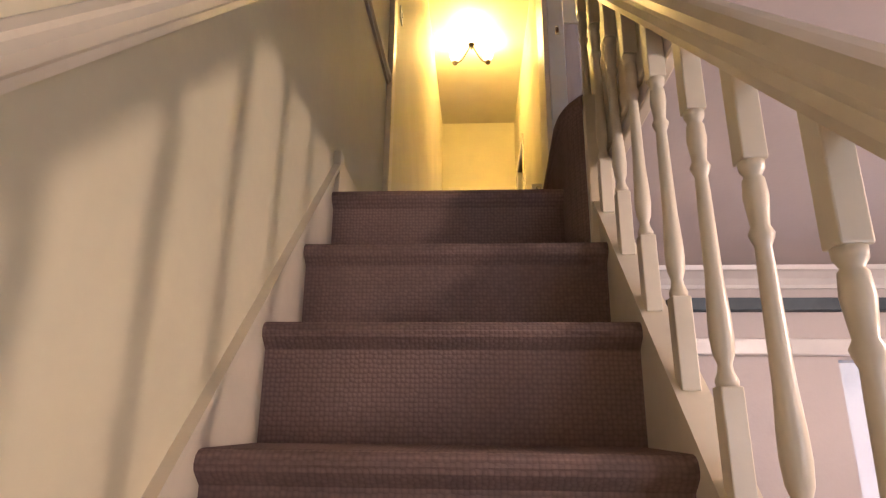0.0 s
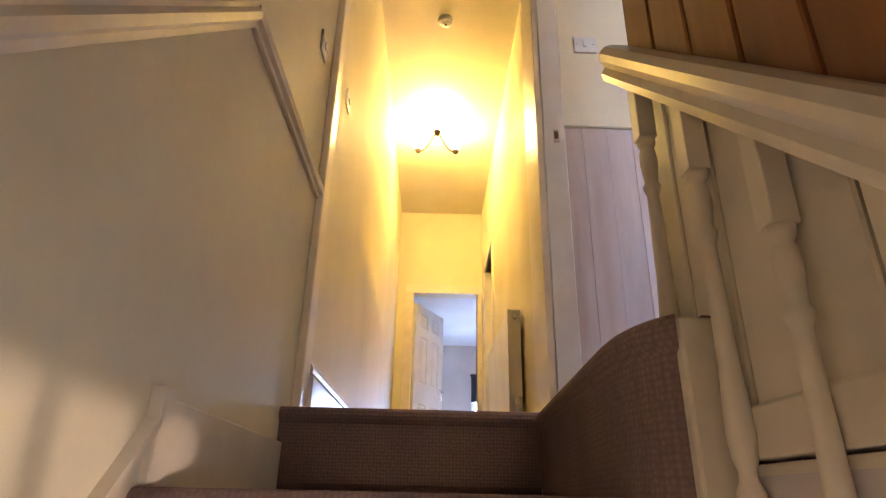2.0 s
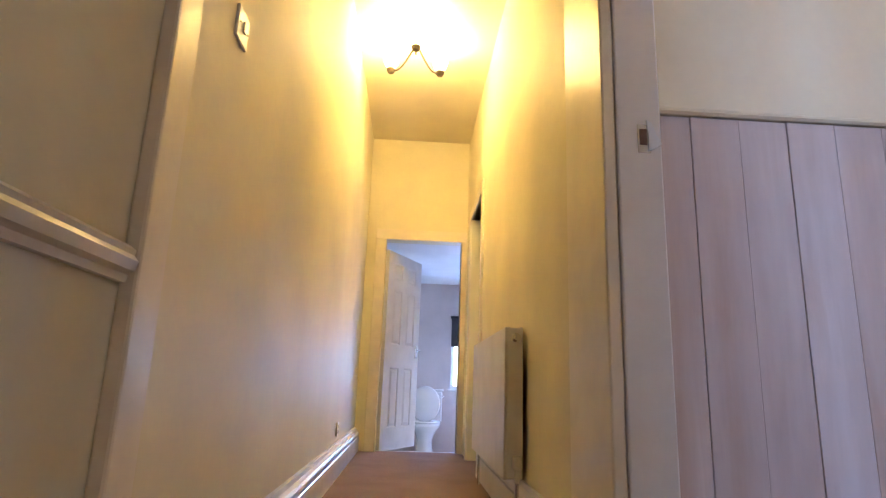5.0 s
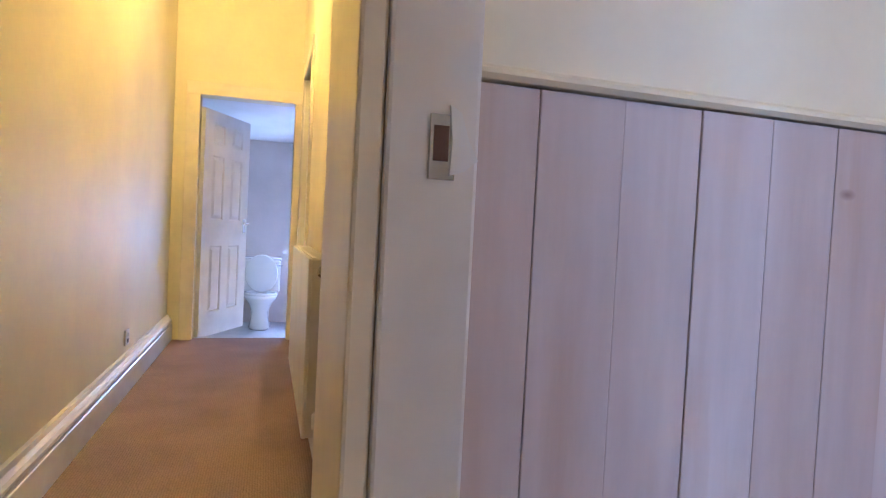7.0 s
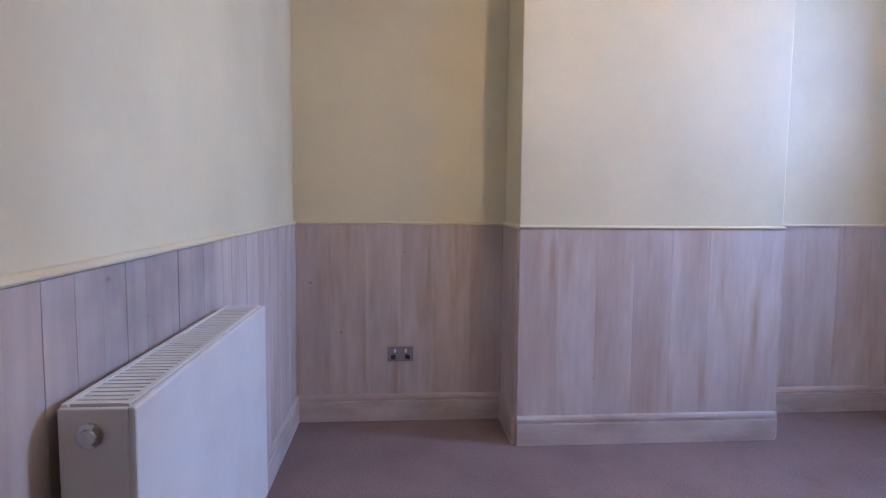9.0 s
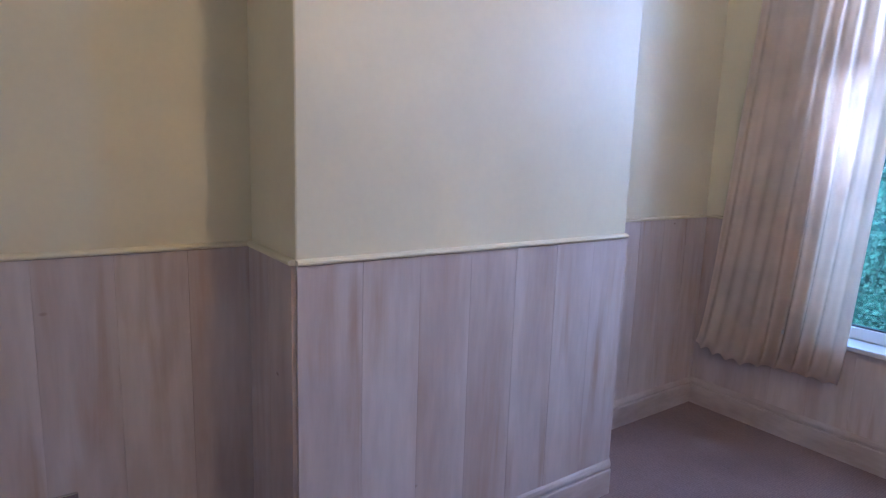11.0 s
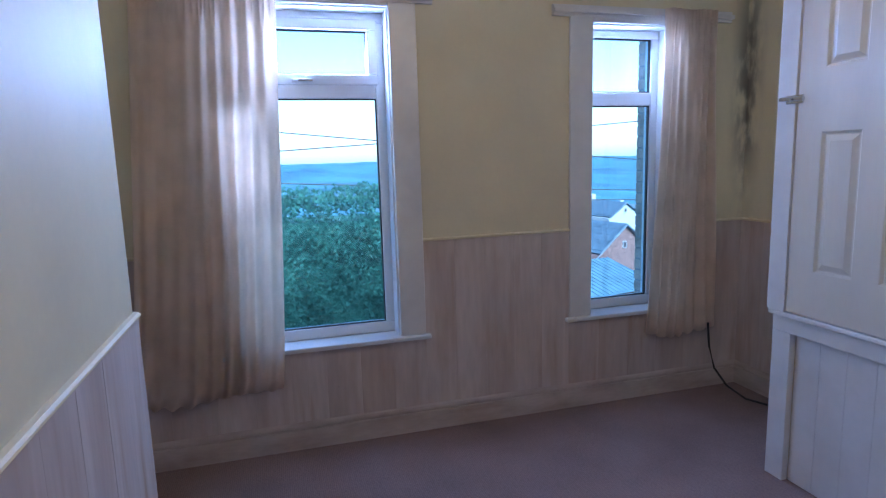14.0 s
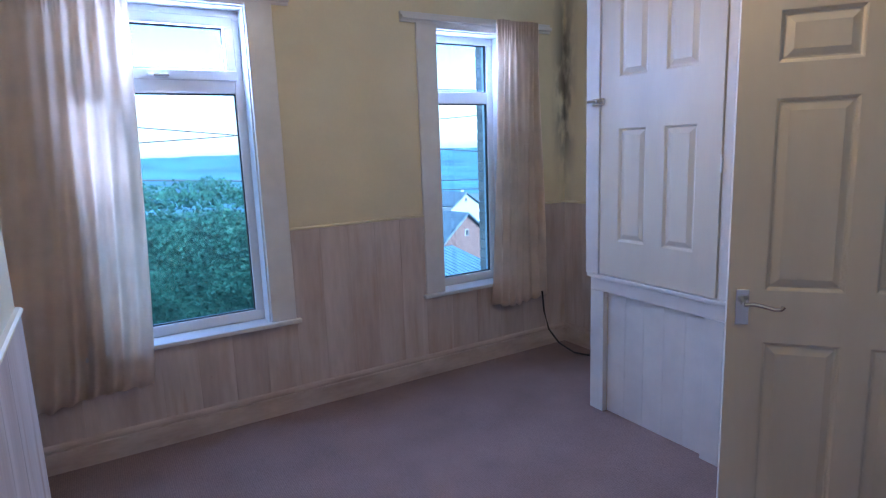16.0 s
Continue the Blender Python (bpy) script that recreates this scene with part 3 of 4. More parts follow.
structure("ceiling_stair", box(HL, BOARDX - 0.01, -4.1, CUPY0, -0.235, -0.203), M_LOWER, "plain ceiling over the foot of the stairs", "ceiling")
COVE = [(0, 0), (0, -0.09), (0.018, -0.09), (0.022, -0.075), (0.04, -0.05), (0.07, -0.024), (0.085, -0.02), (0.09, 0)]
structure("coving", sweep(COVE, (-0.2, 0.15, -0.236), (BX, 0.15, -0.236)), M_WHITE, "white plaster coving in the lower room", "trim")
point_lamp("lower_room_lamp", LOWER_LAMP, LOWER_W, (1.0, 0.78, 0.60), 0.06)

# Grey box that imitates the dark shade of the recess under the coving.
structure("recess_shade_strip", box(0.30, 1.35, 0.09, 0.15, -0.43, -0.375, 0.004), M_ROOF, "dark grey strip standing in for recess shade below the coving", "trim")
structure("lower_door_head", box(0.25, 1.95, 0.10, 0.15, -0.62, -0.55, 0.006), M_WHITE, "white painted door head in the lower room", "trim")

# ---- hall fittings ----
def dado(name, a, b, section, material, label):
    return structure(name, sweep(section, a, b), material, label, "trim")


dado("dado_rail_level", (SL, 0.105, 0.76), (SL, -0.715, 0.76), [(-o, u) for o, u in RAIL_SECTION], M_GLOSS, "cream painted dado rail above the landing")
dado("dado_rail_slope", (SL, -0.715, 0.76), (SL, -3.4, 0.76 - 2.685 * SLOPE), [(-o, u) for o, u in RAIL_SECTION], M_GLOSS, "cream painted dado rail sloping along the stairs")
structure("pilaster_left", box(HL, HL + 0.03, 0.105, 0.205, 0.0, CEIL, 0.006), M_GLOSS, "cream gloss vertical trim in the hall", "trim")
dado("skirting_hall_left", (HL, 0.205, 0.0), (HL, HEND, 0.0), [(o * 1.7, u * 1.15) for o, u in SKIRT_SECTION], M_WHITE, "white painted hall skirting board")
dado("skirting_hall_right", (HR, 3.36, 0.0), (HR, 0.46, 0.0), [(o, u * 1.2) for o, u in SKIRT_SECTION], M_WHITE, "white painted hall skirting board")
# door lining at the bedroom
structure("door_jamb", box(-0.165, -0.082, 0.13, AY + 0.11, 0.0, CEIL, 0.004), M_WHITE, "white painted door jamb with a strike plate", "door frame")
structure("door_jamb_trim", box(-0.19, -0.165, 0.135, AY + 0.20, 0.0, CEIL, 0.004), M_GLOSS, "cream painted jamb moulding", "door frame")
structure("wall_hall_return", box(-0.165, HR + 0.11, AY + 0.11, 0.45, 0.0, CEIL), M_HALL, "cream painted end of the hall wall")
strike = thing("strike_plate", "small worn brass strike plate with chipped paint", "strike plate", place=(-0.115, 0.13, 1.04))
part("plate", box(-0.013, 0.011, -0.002, 0.0, -0.030, 0.026, 0.001), M_METAL, strike)
part("slot", box(-0.009, 0.004, -0.0032, -0.002, -0.014, 0.016), M_BRICK, strike)
bm = bmesh.new()
vs = [bm.verts.new((x, -0.0045, z)) for x, z in ((0.004, 0.034), (0.014, 0.028), (0.022, 0.004), (0.031, -0.012), (0.018, -0.022), (0.006, -0.026), (0.007, 0.004))]
bm.faces.new(vs)
out = bmesh.ops.extrude_face_region(bm, geom=bm.faces[:])
bmesh.ops.translate(bm, vec=(0, 0.004, 0), verts=[v for v in out["geom"] if isinstance(v, bmesh.types.BMVert)])
bmesh.ops.recalc_face_normals(bm, faces=bm.faces)
part("chipped_paint", bm, M_UPVC, strike, "bright chipped paint flake")


def plate_switch(name, place, rz, label, w=0.086, h=0.086):
    s = thing(name, label, "light switch", place=place)
    s.rotation_euler = (0, 0, rz)
    part("plate", box(-w / 2, w / 2, -0.009, 0, -h / 2, h / 2, 0.003), M_PLASTIC, s)
    part("rocker", box(-0.008, 0.008, -0.015, -0.009, -0.014, 0.014, 0.002), M_PLASTIC, s)
    for sx in (-1, 1):
        part("screw", lathe([(0.003, 0), (0.003, 0.002)], 8, pose(sx * w * 0.36, -0.009, 0, 90)), M_METAL, s)
    return s


plate_switch("light_switch", (HL, 0.502, 1.452), radians(90), "white plastic light switch on the hall wall")
plate_switch("light_switch", (HL, -0.06, 1.265), radians(90), "white plastic light switch above the dado rail")
plate_switch("light_switch", (0.042, AY, 1.536), 0, "white plastic light switch above the panelling", 0.096, 0.082)


def double_socket(name, place, rz, label, material, w=0.146, h=0.086):
    s = thing(name, label, "socket", place=place)
    s.rotation_euler = (0, 0, rz)
    part("plate", box(-w / 2, w / 2, -0.01, 0, -h / 2, h / 2, 0.003), material, s)
    for sx in ((-1, 1) if w > 0.1 else (0,)):
        part("switch", box(sx * 0.03 - 0.006, sx * 0.03 + 0.006, -0.014, -0.01, 0.008, 0.028, 0.001), M_PLASTIC, s)
        part("outlet", box(sx * 0.04 - 0.013, sx * 0.04 + 0.013, -0.0115, -0.01, -0.03, -0.006, 0.0005), M_DARK, s)
    return s


double_socket("wall_socket", (BX - 0.014, -0.40, 0.385), radians(-90), "chrome double socket on the timber panelling", M_METAL)
double_socket("wall_socket", (HL, 3.27, 0.285), radians(90), "small white socket above the hall skirting", M_PLASTIC, 0.086)


def radiator(name, length, place, rz, label, h=0.60, d=0.10):
    """A double panel radiator: flat front, grille on top, valves at the ends. Runs along +x, front towards -y."""
    r = thing(name, label, "radiator", place=place)
    r.rotation_euler = (0, 0, rz)
    bm = box(0, length, -d, -d + 0.014, 0.0, h, 0.005)
    part("front_panel", bm, M_WHITE, r)
    part("rear_panel", box(0.01, length - 0.01, -0.035, -0.022, 0.01, h - 0.01, 0.004), M_WHITE, r)
    for x in (0.0, length - 0.012):
        part("side_panel", box(x, x + 0.012, -d + 0.013, -0.02, 0.004, h - 0.002, 0.003), M_WHITE, r)
    bm = bmesh.new()
    n = int(length / 0.022)
    for i in range(n):
        x = 0.02 + i * (length - 0.04) / n
        add_box(bm, x, x + 0.015, -d + 0.018, -0.026, h - 0.006, h)
    add_box(bm, 0.012, length - 0.012, -d + 0.014, -d + 0.024, h - 0.008, h + 0.002)
    add_box(bm, 0.012, length - 0.012, -0.03, -0.02, h - 0.008, h + 0.002)
    part("top_grille", bm, M_WHITE, r, "slotted top grille")
    part("fins", box(0.02, length - 0.02, -d + 0.02, -0.036, 0.02, h - 0.012), M_WHITE, r)
    for x, sx in ((0.0, -1), (length, 1)):
        part("plug", lathe([(0.021, 0), (0.021, 0.006), (0.014, 0.010), (0.013, 0.016), (0.006, 0.017)], 12, pose(x, -d * 0.5, h - 0.045, 0, 90 * sx, 0)), M_METAL, r, "brass end plug")
        v = part("valve", lathe([(0.012, -0.05), (0.012, 0.0), (0.02, 0.004), (0.02, 0.05), (0.014, 0.056)], 12, pose(x + sx * 0.035, -d * 0.5, 0.045)), M_PLASTIC, r, "white radiator valve")
        part("pipe", tube([(x + sx * 0.035, -d * 0.5, 0.0), (x + sx * 0.035, -d * 0.5, -place[2] + 0.005)], 0.0075), M_METAL, r)
    part("bracket", box(length * 0.2, length * 0.2 + 0.03, -0.03, 0.0, 0.05, h - 0.08), M_METAL, r)
    part("bracket", box(length * 0.8, length * 0.8 + 0.03, -0.03, 0.0, 0.05, h - 0.08), M_METAL, r)
    return r


radiator("radiator", 0.92, (1.04, AY - 0.014, 0.29), 0, "white double panel radiator on the panelled wall", 0.62, 0.14)
radiator("radiator", 1.25, (HR, 2.95, 0.22), radians(-90), "white slim radiator on the hall wall", 0.63, 0.10)

# ---- hall lamp ----
fit_ = thing("ceiling_light", "antique brass three-arm ceiling light with lit glass shades", "ceiling light", place=(-0.578, 2.80, CEIL))
part("ceiling_rose", lathe([(0.05, 0), (0.05, -0.012), (0.035, -0.03), (0.012, -0.04), (0.012, -0.10), (0.022, -0.11), (0.022, -0.14), (0.008, -0.16)], 16), M_DARKMETAL, fit_)
M_SHADE = glow("lit_frosted_glass", (1.0, 0.66, 0.22), 6.0)
for i in range(3):
    a = radians(270 + 120 * i)
    ca, sa = math.cos(a), math.sin(a)
    pts = []
    for k in range(11):
        u = k / 10
        pts.append((ca * 0.20 * u ** 0.9, sa * 0.20 * u ** 0.9, -0.10 - 0.20 * math.sin(u * math.pi * 0.60) + 0.045 * u))
    e = pts[-1]
    part("arm", tube(pts, 0.0075), M_DARKMETAL, fit_)
    part("cup", lathe([(0.008, -0.035), (0.022, -0.028), (0.032, -0.01), (0.032, 0.004), (0.012, 0.008)], 12, pose(*e)), M_DARKMETAL, fit_)
    shade(part("shade", lathe([(0.018, 0.008), (0.040, 0.03), (0.052, 0.06), (0.056, 0.09), (0.060, 0.12), (0.058, 0.12), (0.05, 0.09), (0.02, 0.02)], 16, pose(*e)), M_SHADE, fit_, "lit frosted glass shade"))
    point_lamp("hall_bulb", (-0.578 + e[0], 2.80 + e[1], CEIL + e[2] + 0.14), HALL_W, (1.0, 0.70, 0.18), 0.05)
smoke = thing("smoke_alarm", "round white smoke alarm on the hall ceiling", "smoke alarm", place=(-0.534, 1.54, CEIL))
part("body", lathe([(0.055, 0), (0.055, -0.015), (0.048, -0.03), (0.03, -0.036)], 24), M_PLASTIC, smoke)
part("vent", lathe([(0.022, -0.036), (0.02, -0.044), (0.012, -0.046)], 16), M_PLASTIC, smoke)
part("button", lathe([(0.008, -0.044), (0.008, -0.049)], 12), M_DARK, smoke)


# ---- bedroom lamp ----
pend = thing("pendant_light", "lit ceiling pendant with a cream shade", "ceiling light", place=(1.50, -1.50, CEIL))
part("ceiling_rose", lathe([(0.045, 0), (0.045, -0.012), (0.02, -0.03), (0.006, -0.035)], 16), M_PLASTIC, pend)
part("flex", tube([(0, 0, -0.03), (0, 0, -0.20)], 0.004), M_PLASTIC, pend)
shade(part("shade", lathe([(0.05, -0.20), (0.15, -0.36), (0.148, -0.36), (0.048, -0.20)], 24), M_CURTAIN, pend))
part("bulb", lathe([(0.012, -0.20), (0.015, -0.24), (0.03, -0.28), (0.028, -0.31), (0.01, -0.325)], 14), glow("lit_bulb", (1.0, 0.72, 0.36), 5.0), pend)
point_lamp("bedroom_bulb", (1.50, -1.50, CEIL - 0.38), ROOM_W, (1.0, 0.70, 0.34), 0.06)


# ---- doors ----
def panel_door(name, w, h, label, handle_x, m, material, t=0.04, rows=((0.16, 0.62), (0.80, 1.50), (1.62, 1.86)), lever=True, stile=0.125, mid=0.11, grip=0.935):
    """A six panel door. Its hinge edge lies at x = 0, its bottom at z = 0."""
    d = thing(name, label, "door")
    d.matrix_world = m
    pw = (w - 2 * stile - mid) / 2
    cols = ((stile, stile + pw), (stile + pw + mid, w - stile))
    bm = bmesh.new()
    xs = [0, cols[0][0], cols[0][1], cols[1][0], cols[1][1], w]
    zs = [0] + [z for r in rows for z in r] + [h]
    for i in range(5):
        for j in range(len(zs) - 1):
            hole = i in (1, 3) and j % 2 == 1
            if not hole:
                add_box(bm, xs[i], xs[i + 1], -t / 2, t / 2, zs[j], zs[j + 1])
    bmesh.ops.remove_doubles(bm, verts=bm.verts, dist=1e-5)
    leaf = part("leaf", bm, material, d)
    for c in cols:
        for r in rows:
            for s in (-1, 1):
                bm = bmesh.new()
                y0, y1, ys = s * (t / 2 - 0.0105), s * (t / 2 - 0.001), s * (t / 2 - 0.0002)

                def ring(inset, yy):
                    return [bm.verts.new((x, yy, z)) for x, z in ((c[0] + inset, r[0] + inset), (c[1] - inset, r[0] + inset), (c[1] - inset, r[1] - inset), (c[0] + inset, r[1] - inset))]
                rings_ = [ring(0.0, ys), ring(0.006, ys - s * 0.004), ring(0.011, y0), ring(0.017, y0), ring(0.040, y1)]
                for a_, b_ in zip(rings_, rings_[1:]):
                    for k in range(4):
                        bm.faces.new((a_[k], a_[(k + 1) % 4], b_[(k + 1) % 4], b_[k]))
                bm.faces.new(rings_[-1])
                bmesh.ops.recalc_face_normals(bm, faces=bm.faces)
                part("raised_panel", bm, material, leaf)
    if lever:
        sgn = 1 if handle_x < w / 2 else -1
        for s in (-1, 1):
            hd = part("handle", box(handle_x - 0.021, handle_x + 0.021, s * (t / 2), s * (t / 2 + 0.006), grip - 0.063, grip + 0.063, 0.002), M_METAL, d, "chrome lever handle on a backplate")
            yy = s * (t / 2 + 0.05)
            bm = tube([(handle_x, s * t / 2, grip + 0.02), (handle_x, yy, grip + 0.02)], 0.009)
            part("spindle", bm, M_METAL, hd)
            part("lever", tube([(handle_x, yy, grip + 0.020), (handle_x + sgn * 0.03, yy, grip + 0.022), (handle_x + sgn * 0.06, yy, grip + 0.016), (handle_x + sgn * 0.09, yy + s * 0.002, grip + 0.008), (handle_x + sgn * 0.11, yy + s * 0.004, grip + 0.010), (handle_x + sgn * 0.118, yy + s * 0.004, grip + 0.020)], 0.0075), M_METAL, hd)
            for zz in (grip - 0.053, grip + 0.053):
                for xx in (-0.013, 0.013):
                    part("screw", lathe([(0.003, 0), (0.003, 0.002)], 8, pose(handle_x + xx, s * (t / 2 + 0.006), zz, 90 * -s)), M_METAL, hd)
        for zz in (0.22, 1.0, 1.75):
            part("hinge", lathe([(0.006, -0.04), (0.006, 0.04)], 8, pose(0.0, t / 2 + 0.004, zz)), M_METAL, d)
    return d


HINGE, FREE = (0.355, -0.80), (0.86, -1.40)
ang = math.atan2(FREE[1] - HINGE[1], FREE[0] - HINGE[0])
dw = math.hypot(FREE[0] - HINGE[0], FREE[1] - HINGE[1])
panel_door("bedroom_door", dw, 2.04, "open cream painted six-panel door with chrome lever handle", dw - 0.046, pose(HINGE[0], HINGE[1], 0.012, 0, 0, math.degrees(ang)), M_DOOR, rows=((0.20, 0.848), (1.033, 1.67), (1.78, 1.94)), stile=0.115, mid=0.085, grip=0.972)

# cupboard over the stairs
cup = thing("cupboard", "built-in white cupboard over the stair bulkhead, door shut", "cupboard", place=(CUPX, CUPY0, 0))
cz = 0.815
part("side", box(-0.70, -0.005, 0.0, 0.02, 0.0, CEIL - 0.002), M_WHITE, cup)
part("stile", box(-0.03, 0.028, -0.02, 0.075, cz + 0.01, CEIL - 0.004, 0.003), M_WHITE, cup)
part("stile", box(-0.03, 0.012, 0.80, 0.90, cz + 0.01, CEIL - 0.004, 0.003), M_WHITE, cup)
part("lower_post", box(-0.03, 0.006, 0.0, 0.10, 0.0, cz - 0.09, 0.003), M_WHITE, cup)
part("lower_post", box(-0.03, 0.006, 0.74, 0.84, 0.0, cz - 0.09, 0.003), M_WHITE, cup)
part("rail", box(-0.03, 0.006, 0.0, 1.70, cz - 0.09, cz - 0.008, 0.003), M_WHITE, cup)
part("ledge", box(-0.03, 0.026, -0.012, 1.70, cz - 0.012, cz + 0.010, 0.004), M_WHITE, cup)
for i in range(5):
    part("board", box(-0.045, -0.030, 0.10 + i * 0.128, 0.2272 + i * 0.128, 0.0, cz - 0.09, 0.002), M_WHITE, cup)
part("fill", box(-0.045, 0.002, 0.90, 1.75, 0.0, CEIL - 0.004), M_WHITE, cup)
part("head", box(-0.03, 0.010, 0.075, 0.80, 2.85, CEIL - 0.004), M_WHITE, cup)
cd = panel_door("cupboard_door", 0.715, 2.0, "shut cream six-panel cupboard door", 0.05, pose(CUPX + 0.004, CUPY0 + 0.797, cz + 0.016, 0, 0, -90), M_DOOR, 0.035, ((0.20, 0.80), (1.06, 1.62), (1.72, 1.90)), lever=False)
leaf = [c for c in cd.children if c.name.startswith("leaf")][0]
turn = cup.matrix_basis.inverted() @ cd.matrix_basis
leaf.parent, leaf.name = cup, "door"
leaf.matrix_basis = turn
tagged(leaf, "shut cream six-panel cupboard door")
bpy.data.objects.remove(cd)
bm = box(0.026, 0.034, 0.028, 0.115, 1.757, 1.793, 0.002)
me = bpy.data.meshes.new("tmp")
for extra in (tube([(0.040, 0.005, 1.780), (0.042, 0.125, 1.775)], 0.010), lathe([(0.004, 0), (0.004, 0.012), (0.009, 0.016), (0.008, 0.024)], 10, pose(0.036, 0.07, 1.775, 0, 90))):
    extra.to_mesh(me)
    extra.free()
    bm.from_mesh(me)
bpy.data.meshes.remove(me)
part("latch", bm, M_METAL, cup, "small chrome turn latch")
part("hinge", lathe([(0.006, -0.04), (0.006, 0.04)], 8, pose(0.02, 0.80, 1.45)), M_WHITE, cup)

# bathroom
panel_door("bathroom_door", 0.72, 1.89, "open white six-panel bathroom door with chrome handle", 0.66, pose(-0.785, HEND + 0.10, -0.012, 0, 0, 63), M_WHITE, rows=((0.20, 0.76), (0.98, 1.52), (1.62, 1.79)))
wall_with_openings("wall_bathroom_end", "y", BATHY, 0.22, HL, 0.95, BATHZ - 0.1, CEIL, [(0.03, 0.65, 0.55, 1.52)], M_BATH, "pale pink bathroom wall with a window")
structure("bathroom_step", box(HL, HR + 0.11, HEND + 0.061, HEND + 0.12, BATHZ - 0.1, -0.001), M_VINYL, "pale edge of the step down to the bathroom", "floor")
structure("wall_bathroom_east", box(0.75, 0.95, HEND + 0.12, BATHY, BATHZ - 0.1, CEIL), M_BATH, "pale pink bathroom wall")
structure("wall_hall_room", box(HR + 0.11, 0.75, HEND - 1.4, HEND - 1.35, 0, CEIL), M_HALL, "plain wall beside the hall")
structure("wall_hall_room_back", box(0.75, 0.85, HEND - 1.4, HEND + 0.12, 0, CEIL), M_HALL, "plain wall of the side room")
structure("bathroom_ceiling", box(HL, 0.75, HEND + 0.12, BATHY, 1.965, 2.06), M_CERAMIC_PAINT, "white bathroom ceiling", "ceiling")
structure("floor_side_room", box(HR + 0.11, 0.75, HEND - 1.4, HEND + 0.12, -0.1, 0.0), M_CARPET, "brown carpet of the side room", "floor")
# frames round the hall doors
for nm, b in (("door_frame_bathroom", ((-0.90, -0.80, 0, 1.955), (-0.07, -0.017, 0, 1.955), (-0.90, -0.017, 1.955, 2.055))),):
    for x0, x1, z0, z1 in b:
        structure(nm, box(x0, x1, HEND - 0.032, HEND + 0.125, z0, z1, 0.004), M_GLOSS, "cream painted door frame", "door frame")
for y0, y1, z0, z1 in ((3.34, 3.42, 0, 2.06), (4.22, 4.30, 0, 2.06), (3.34, 4.30, 2.06, 2.14)):
    structure("door_frame_side", box(HR - 0.018, HR + 0.112, y0, y1, z0, z1, 0.004), M_GLOSS, "white painted door frame in the hall", "door frame")
wc = thing("toilet", "white ceramic toilet with the lid raised", "toilet", place=(-0.30, 6.67, BATHZ))
bowl = [(0.10, 0), (0.12, 0.02), (0.10, 0.10), (0.09, 0.20), (0.13, 0.30), (0.18, 0.36), (0.19, 0.40), (0.15, 0.40), (0.13, 0.33), (0.05, 0.25)]
bm = lathe(bowl, 20)
bmesh.ops.scale(bm, vec=(1, 1.25, 1), verts=bm.verts)
shade(part("bowl", bm, M_CERAMIC, wc))
part("cistern", box(-0.22, 0.22, 0.26, 0.45, 0.40, 0.78, 0.02), M_CERAMIC, wc)
part("cistern_lid", box(-0.23, 0.23, 0.25, 0.46, 0.78, 0.81, 0.01), M_CERAMIC, wc)
bm = lathe([(0.185, 0), (0.19, 0.012), (0.18, 0.022)], 24)
bmesh.ops.scale(bm, vec=(1, 1.2, 1), verts=bm.verts)
bmesh.ops.transform(bm, matrix=pose(0, 0.22, 0.62, 80), verts=bm.verts)
shade(part("lid", bm, M_CERAMIC, wc))
bm = tube([(0.175 * math.cos(2 * math.pi * k / 24), 0.21 * math.sin(2 * math.pi * k / 24), 0.41) for k in range(25)], 0.018, 8)
shade(part("seat", bm, M_CERAMIC, wc))
part("pedestal", box(-0.10, 0.10, 0.05, 0.40, 0.0, 0.36, 0.03), M_CERAMIC, wc)
part("flush_lever", tube([(0.17, 0.245, 0.72), (0.24, 0.235, 0.72)], 0.008), M_METAL, wc)
blind = thing("roller_blind", "dark roller blind half down in the bathroom window", "blind", place=(0.34, BATHY, 1.50))
part("fabric", box(-0.315, 0.33, -0.024, -0.018, -0.37, 0.0), M_TIN, blind)
part("roller", tube([(-0.33, -0.022, 0.01), (0.33, -0.022, 0.01)], 0.02), M_TIN, blind)
part("bottom_bar", box(-0.315, 0.33, -0.027, -0.015, -0.385, -0.368, 0.003), M_TIN, blind)
bw_ = tagged(new("window_3"), "white bathroom window with a plain pane", "window", kind="structure")
for a, b, c, d in ((0.03, 0.65, 0.55, 0.60), (0.03, 0.65, 1.47, 1.52), (0.03, 0.08, 0.60, 1.47), (0.60, 0.65, 0.60, 1.47)):
    part("window_frame", box(a, b, BATHY + 0.09, BATHY + 0.15, c, d, 0.004), M_UPVC, bw_)
part("window_sill", box(0.0, 0.68, BATHY - 0.04, BATHY + 0.09, 0.525, 0.55, 0.005), M_WHITE, bw_)
part("pane", box(0.08, 0.60, BATHY + 0.118, BATHY + 0.122, 0.60, 1.47), M_GLASS, bw_).visible_shadow = False

